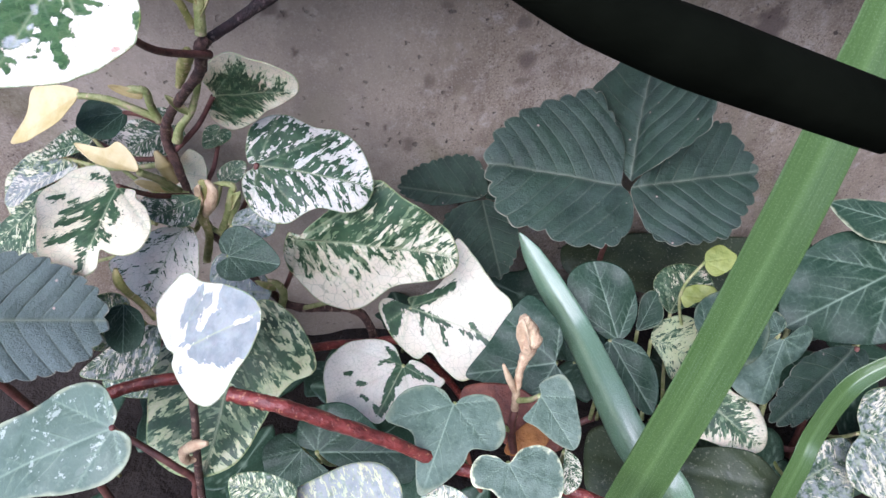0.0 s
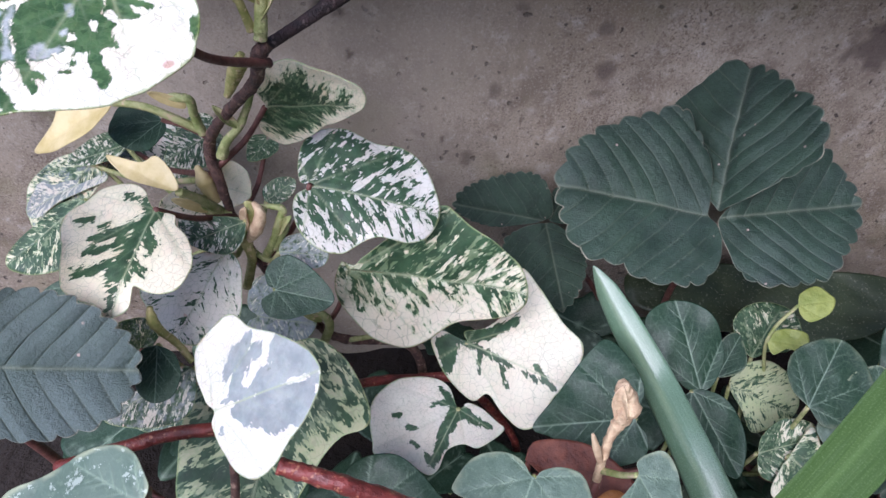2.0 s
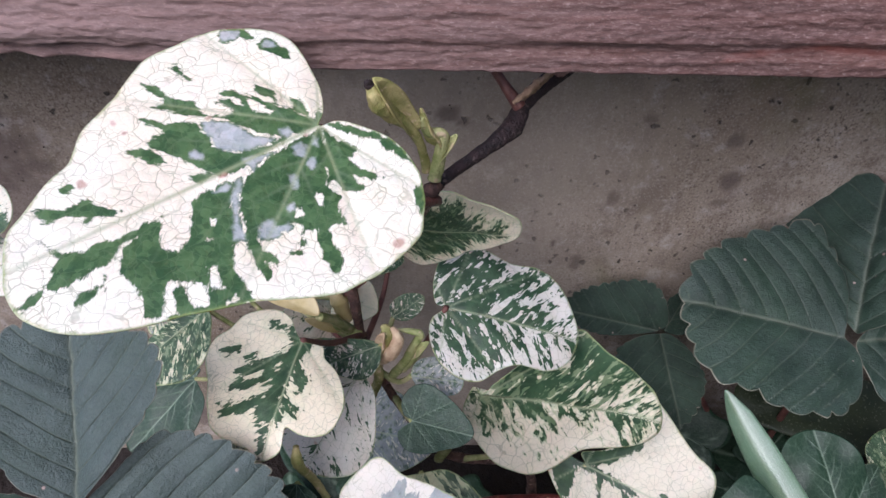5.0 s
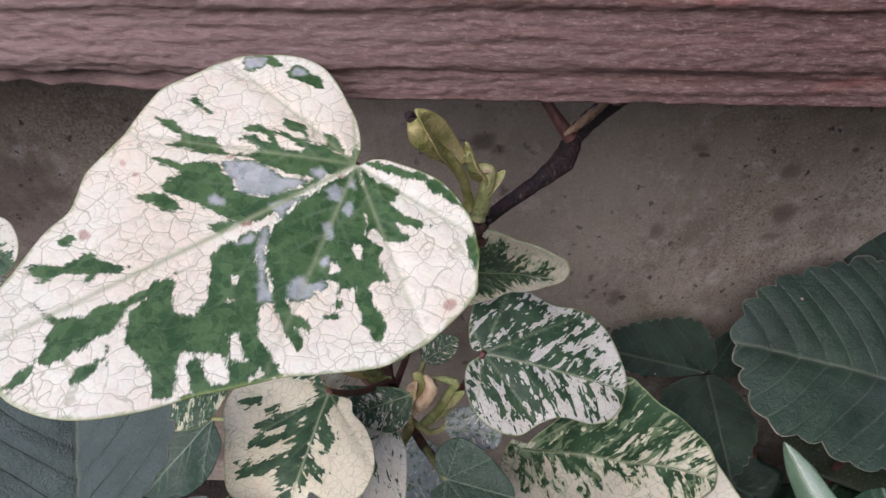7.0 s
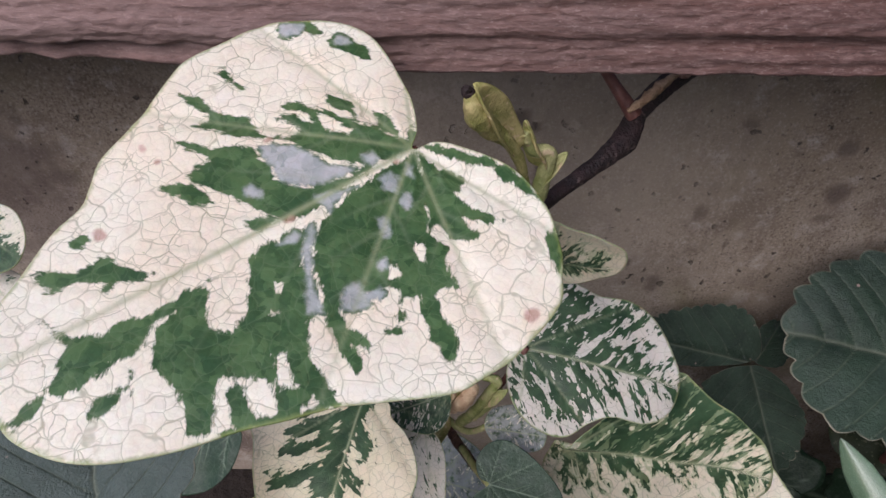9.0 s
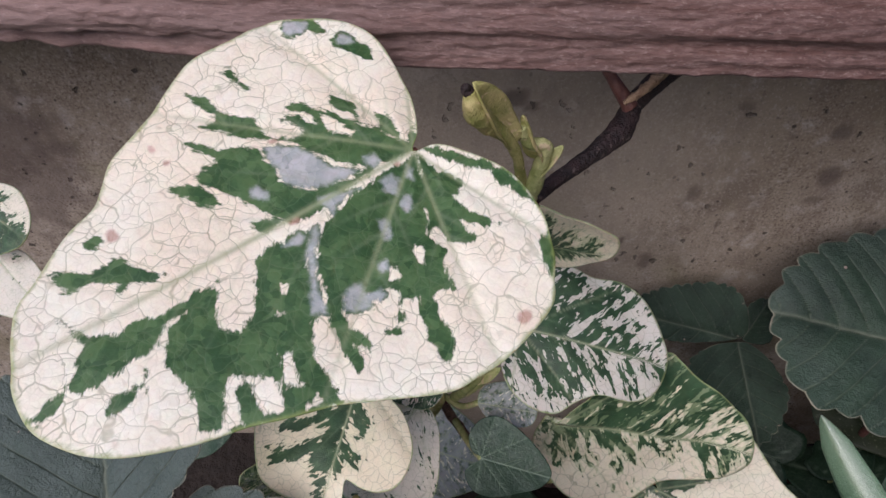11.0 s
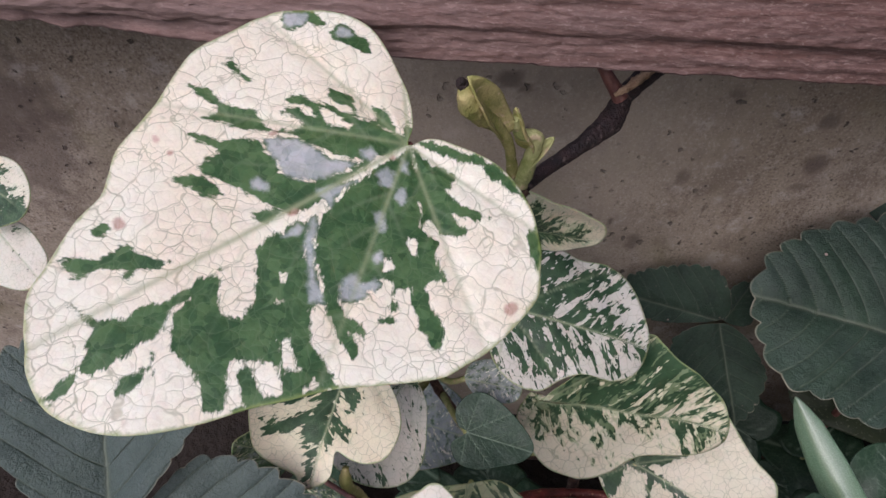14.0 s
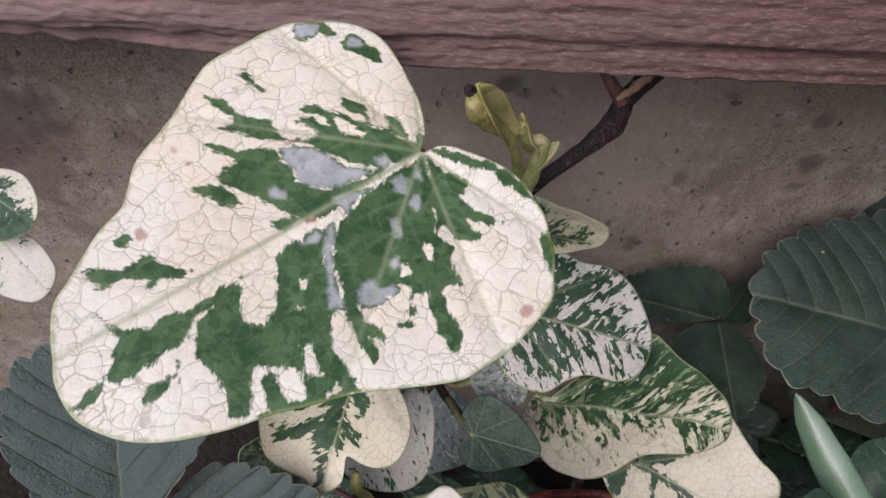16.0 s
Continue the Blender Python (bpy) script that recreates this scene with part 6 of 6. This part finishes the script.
leaf(stalk, (0.0181, 0.2563, 0.1336), (0.0264, 0.2288, 0.1130), (0.00, -0.60, 0.80), [(-89, 26), (-75, 54), (-51, 66), (-31, 75), (-13, 90), (-1, 101), (13, 88), (30, 67), (40, 47), (51, 31), (71, 11)], STRAWBERRY, name="leaflet", pinnate=7, teeth=26, fold=0.15, wave=0.042, rings=36, around=300)
leaf(stalk, (0.0197, 0.2572, 0.1342), (0.0274, 0.2682, 0.1442), (0.10, -0.70, 0.70), [(39, 43), (19, 81), (0, 101), (-25, 86), (-64, 49)], STRAWBERRY, name="leaflet", pinnate=7, teeth=12, fold=0.15, wave=0.03)
strawberry_front = plant("strawberry_plant", (-0.1250, 0.1350, 0.0220), "strawberry plant with deeply veined toothed leaves", "strawberry plant", "strawberry plants")
stalk = tube(strawberry_front, "leaf_stalk", [(-0.1250, 0.1350, 0.0220), (-0.1216, 0.1365, 0.1222), (-0.1182, 0.1259, 0.1944), (-0.1182, 0.1259, 0.2012)], [0.0018, 0.0014, 0.0013, 0.0008], PETIOLE_RED)
leaf(stalk, (-0.1182, 0.1259, 0.2024), (-0.0792, 0.1321, 0.1960), (0.22, -0.59, 0.77), [(82, 8), (62, 22), (56, 48), (43, 63), (28, 79), (16, 92), (7, 99), (-2, 101), (-11, 97), (-20, 88), (-34, 67), (-50, 44), (-60, 19), (-67, 8)], STRAWBERRY, name="leaflet", pinnate=7.5, quilt=0.04, grey=0.6, teeth=24, fold=0.10, droop=0.06, wave=0.02, rings=54, around=380)
leaf(stalk, (-0.1190, 0.1257, 0.2059), (-0.1284, 0.1545, 0.2286), (0.10, -0.60, 0.80), [(67, 19), (58, 34), (39, 74), (25, 97), (13, 102), (1, 100), (-14, 97), (-27, 94), (-37, 90), (-43, 81), (-47, 65), (-51, 42), (-57, 16), (-76, 4)], STRAWBERRY, name="leaflet", pinnate=7.5, quilt=0.035, grey=0.45, teeth=24, fold=0.32, wave=0.02, rings=54, around=380)
leaf(stalk, (-0.1229, 0.1273, 0.2009), (-0.1430, 0.1137, 0.1919), (-0.10, -0.45, 0.89), [(-43, 29), (-42, 63), (-31, 91), (-15, 107), (2, 101), (27, 76), (48, 50), (69, 21)], STRAWBERRY, name="leaflet", pinnate=8, teeth=20, fold=0.2, wave=0.03)
strawberry_young = plant("strawberry_plant", (0.1650, 0.1950, 0.0220), "young strawberry plant with lighter green leaves", "strawberry plant", "strawberry plants")
stalk = tube(strawberry_young, "leaf_stalk", [(0.1650, 0.1950, 0.0220), (0.1633, 0.1987, 0.0796), (0.1615, 0.1904, 0.1091), (0.1615, 0.1904, 0.1159)], [0.0017, 0.0013, 0.0012, 0.0008], PETIOLE_RED)
leaf(stalk, (0.1615, 0.1904, 0.1171), (0.1275, 0.1646, 0.1020), (0.00, -0.51, 0.86), [(70, 14), (28, 39), (14, 64), (7, 88), (-1, 100), (-8, 93), (-15, 74), (-26, 54), (-35, 28)], STRAWBERRY, name="leaflet", pinnate=7, teeth=20, fold=0.1, wave=0.05, rings=30, around=180)
bulb_plant = plant("bulb_plant", (0.0800, 0.1180, 0.0250), "spring bulb with long green strap leaves", "bulb plant")
strap(bulb_plant, [(0.0326, 0.2185, 0.1486), (0.0374, 0.2110, 0.1427), (0.0442, 0.2000, 0.1360), (0.0527, 0.1870, 0.1280), (0.0604, 0.1650, 0.1249), (0.0690, 0.1450, 0.1181), (0.0821, 0.1280, 0.1066), (0.0780, 0.1190, 0.0600), (0.0800, 0.1180, 0.0220)], [0.0002, 0.0041, 0.0056, 0.0061, 0.0065, 0.0068, 0.0070, 0.0070, 0.0068, 0.0062], (-0.50, -0.62, 0.58), BLADE, "short pointed strap leaf with a shiny keel", hollow=-0.46)
strap(bulb_plant, [(0.0939, 0.1500, 0.2860), (0.0927, 0.1460, 0.2639), (0.0894, 0.1420, 0.2422), (0.0847, 0.1370, 0.2186), (0.0764, 0.1300, 0.1758), (0.0659, 0.1240, 0.1238), (0.0575, 0.1190, 0.0760), (0.0590, 0.1170, 0.0400), (0.0640, 0.1170, 0.0220)], [0.0030, 0.0052, 0.0057, 0.0062, 0.0068, 0.0074, 0.0076, 0.0075], (-0.35, -0.62, 0.70), LONG_BLADE, "long arching strap leaf")
strap(bulb_plant, [(0.1566, 0.1600, 0.1536), (0.1459, 0.1580, 0.1478), (0.1364, 0.1550, 0.1389), (0.1305, 0.1500, 0.1196), (0.1257, 0.1420, 0.1033), (0.1150, 0.1280, 0.0500), (0.0850, 0.1180, 0.0220)], [0.0010, 0.0028, 0.0032, 0.0034, 0.0034, 0.0034, 0.0034], (-0.2, -0.5, 0.8), LONG_BLADE)
# Strap leaf whose deep shade is carried by its near-black material.
dark_stalk = plant("shade_black_stalk", (0.1500, 0.1100, 0.0250), "arching strap leaf, near black with deep shade put into its colour", "stalk")
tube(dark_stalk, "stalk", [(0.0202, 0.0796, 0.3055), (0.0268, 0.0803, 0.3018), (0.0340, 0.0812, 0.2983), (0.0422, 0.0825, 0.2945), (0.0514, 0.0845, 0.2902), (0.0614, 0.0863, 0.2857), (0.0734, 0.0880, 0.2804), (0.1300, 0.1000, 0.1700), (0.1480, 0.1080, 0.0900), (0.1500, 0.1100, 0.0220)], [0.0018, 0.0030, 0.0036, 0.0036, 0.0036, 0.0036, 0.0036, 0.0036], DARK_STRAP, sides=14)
weed = plant("broad_leaved_weed", (0.1300, 0.1600, 0.0250), "low weed with broad dull green leaves", "weed")
tube(weed, "stem", [(0.1300, 0.1600, 0.0220), (0.1320, 0.1500, 0.0600), (0.1283, 0.1453, 0.0885)], [0.0016, 0.0014, 0.0012], PETIOLE_GREEN)
leaf(weed, (0.1283, 0.1453, 0.0885), (0.0600, 0.1571, 0.0923), (0.00, -0.30, 0.95), [(-66, 10), (-47, 23), (-24, 40), (-12, 58), (-12, 87), (-7, 102), (4, 103), (14, 99), (23, 72), (43, 33)], DULL, wave=0.04, cup=-0.05, rings=20)
tube(weed, "stem", [(0.1300, 0.1600, 0.0220), (0.1500, 0.2100, 0.0600), (0.1742, 0.2569, 0.0884)], [0.0016, 0.0014, 0.0012], PETIOLE_GREEN)
leaf(weed, (0.1742, 0.2569, 0.0884), (0.0662, 0.2575, 0.0886), (0.00, -0.30, 0.95), [(-102, 16), (-33, 34), (-15, 70), (-8, 103), (-3, 109), (3, 100), (12, 61), (29, 23)], DULL, wave=0.042, rings=20)
seedling = plant("seedling", (0.1100, 0.2150, 0.0250), "tiny seedling with round lime green leaves", "seedling")
tube(seedling, "stem", [(0.1100, 0.2150, 0.0220), (0.1080, 0.2160, 0.0800), (0.1007, 0.2171, 0.1151), (0.1087, 0.2224, 0.1295)], [0.0008, 0.0007, 0.0006], PETIOLE_GREEN)
leaf(seedling, (0.1087, 0.2224, 0.1295), (0.1214, 0.2243, 0.1306), (0.00, -0.51, 0.86), [(66, 35), (38, 77), (14, 92), (0, 103), (-23, 85), (-66, 56), (-91, 28)], LIME, wave=0.02)
leaf(seedling, (0.1007, 0.2171, 0.1151), (0.1145, 0.2157, 0.1143), (0.00, -0.51, 0.86), [(72, 21), (38, 64), (17, 108), (-9, 99), (-16, 55), (-65, 40)], LIME, wave=0.042, fold=0.1)
dead_leaf = plant("dead_leaf", (0.0300, 0.1500, 0.0250), "curled red-brown dead leaf on its stalk", "leaf")
tube(dead_leaf, "petiole", [(0.0300, 0.1500, 0.0220), (0.0150, 0.1550, 0.0800), (0.0116, 0.1544, 0.1270)], [0.0012, 0.001, 0.0008], DEAD)
leaf(dead_leaf, (0.0116, 0.1544, 0.1270), (0.0460, 0.1425, 0.1217), (0.00, -0.41, 0.91), [(159, 3), (89, 19), (41, 51), (17, 81), (0, 101), (-11, 83), (-20, 56), (-21, 26)], DEAD, wave=0.05, fold=0.15)
leaf(dead_leaf, (0.0265, 0.1352, 0.1283), (0.0380, 0.1445, 0.1324), (0.00, -0.41, 0.91), [(30, 33), (12, 81), (-4, 101), (-25, 94), (-43, 53)], ORANGE, wave=0.05, fold=0.1)

def undergrowth():
    """Small shaded ivy leaves low among the stems."""
    rng = random.Random(5)
    shape = [(178, 12), (140, 34), (112, 52), (84, 50), (62, 66), (40, 60), (18, 78), (0, 100), (-18, 78), (-40, 60), (-62, 66), (-84, 50), (-112, 52), (-140, 34), (-178, 12)]
    for k in range(64):
        x, y = rng.uniform(-0.17, 0.20), rng.uniform(0.09, 0.255)
        high = rng.uniform(0.045, 0.082)
        if x > 0.09 and y < 0.2:
            high = min(high, 0.055)
        a, size = rng.uniform(0, 6.28), rng.uniform(0.018, 0.032)
        foot = (x, y, high)
        end = (x + size * math.cos(a), y + size * math.sin(a), high + rng.uniform(-0.008, 0.006))
        lean = (rng.uniform(-0.3, 0.3), rng.uniform(-0.7, 0.0), 0.9)
        blade = leaf(trailing_ivy if x < 0.05 else ground_ivy, foot, end, lean, shape, IVY, grey=rng.uniform(-0.8, -0.3), wave=0.042, rings=8, around=60, veins=(0, 60, -60, 112, -112))
        petiole(blade, (x + rng.uniform(-0.01, 0.01), y + 0.006, 0.022), sag=0.002)


undergrowth()
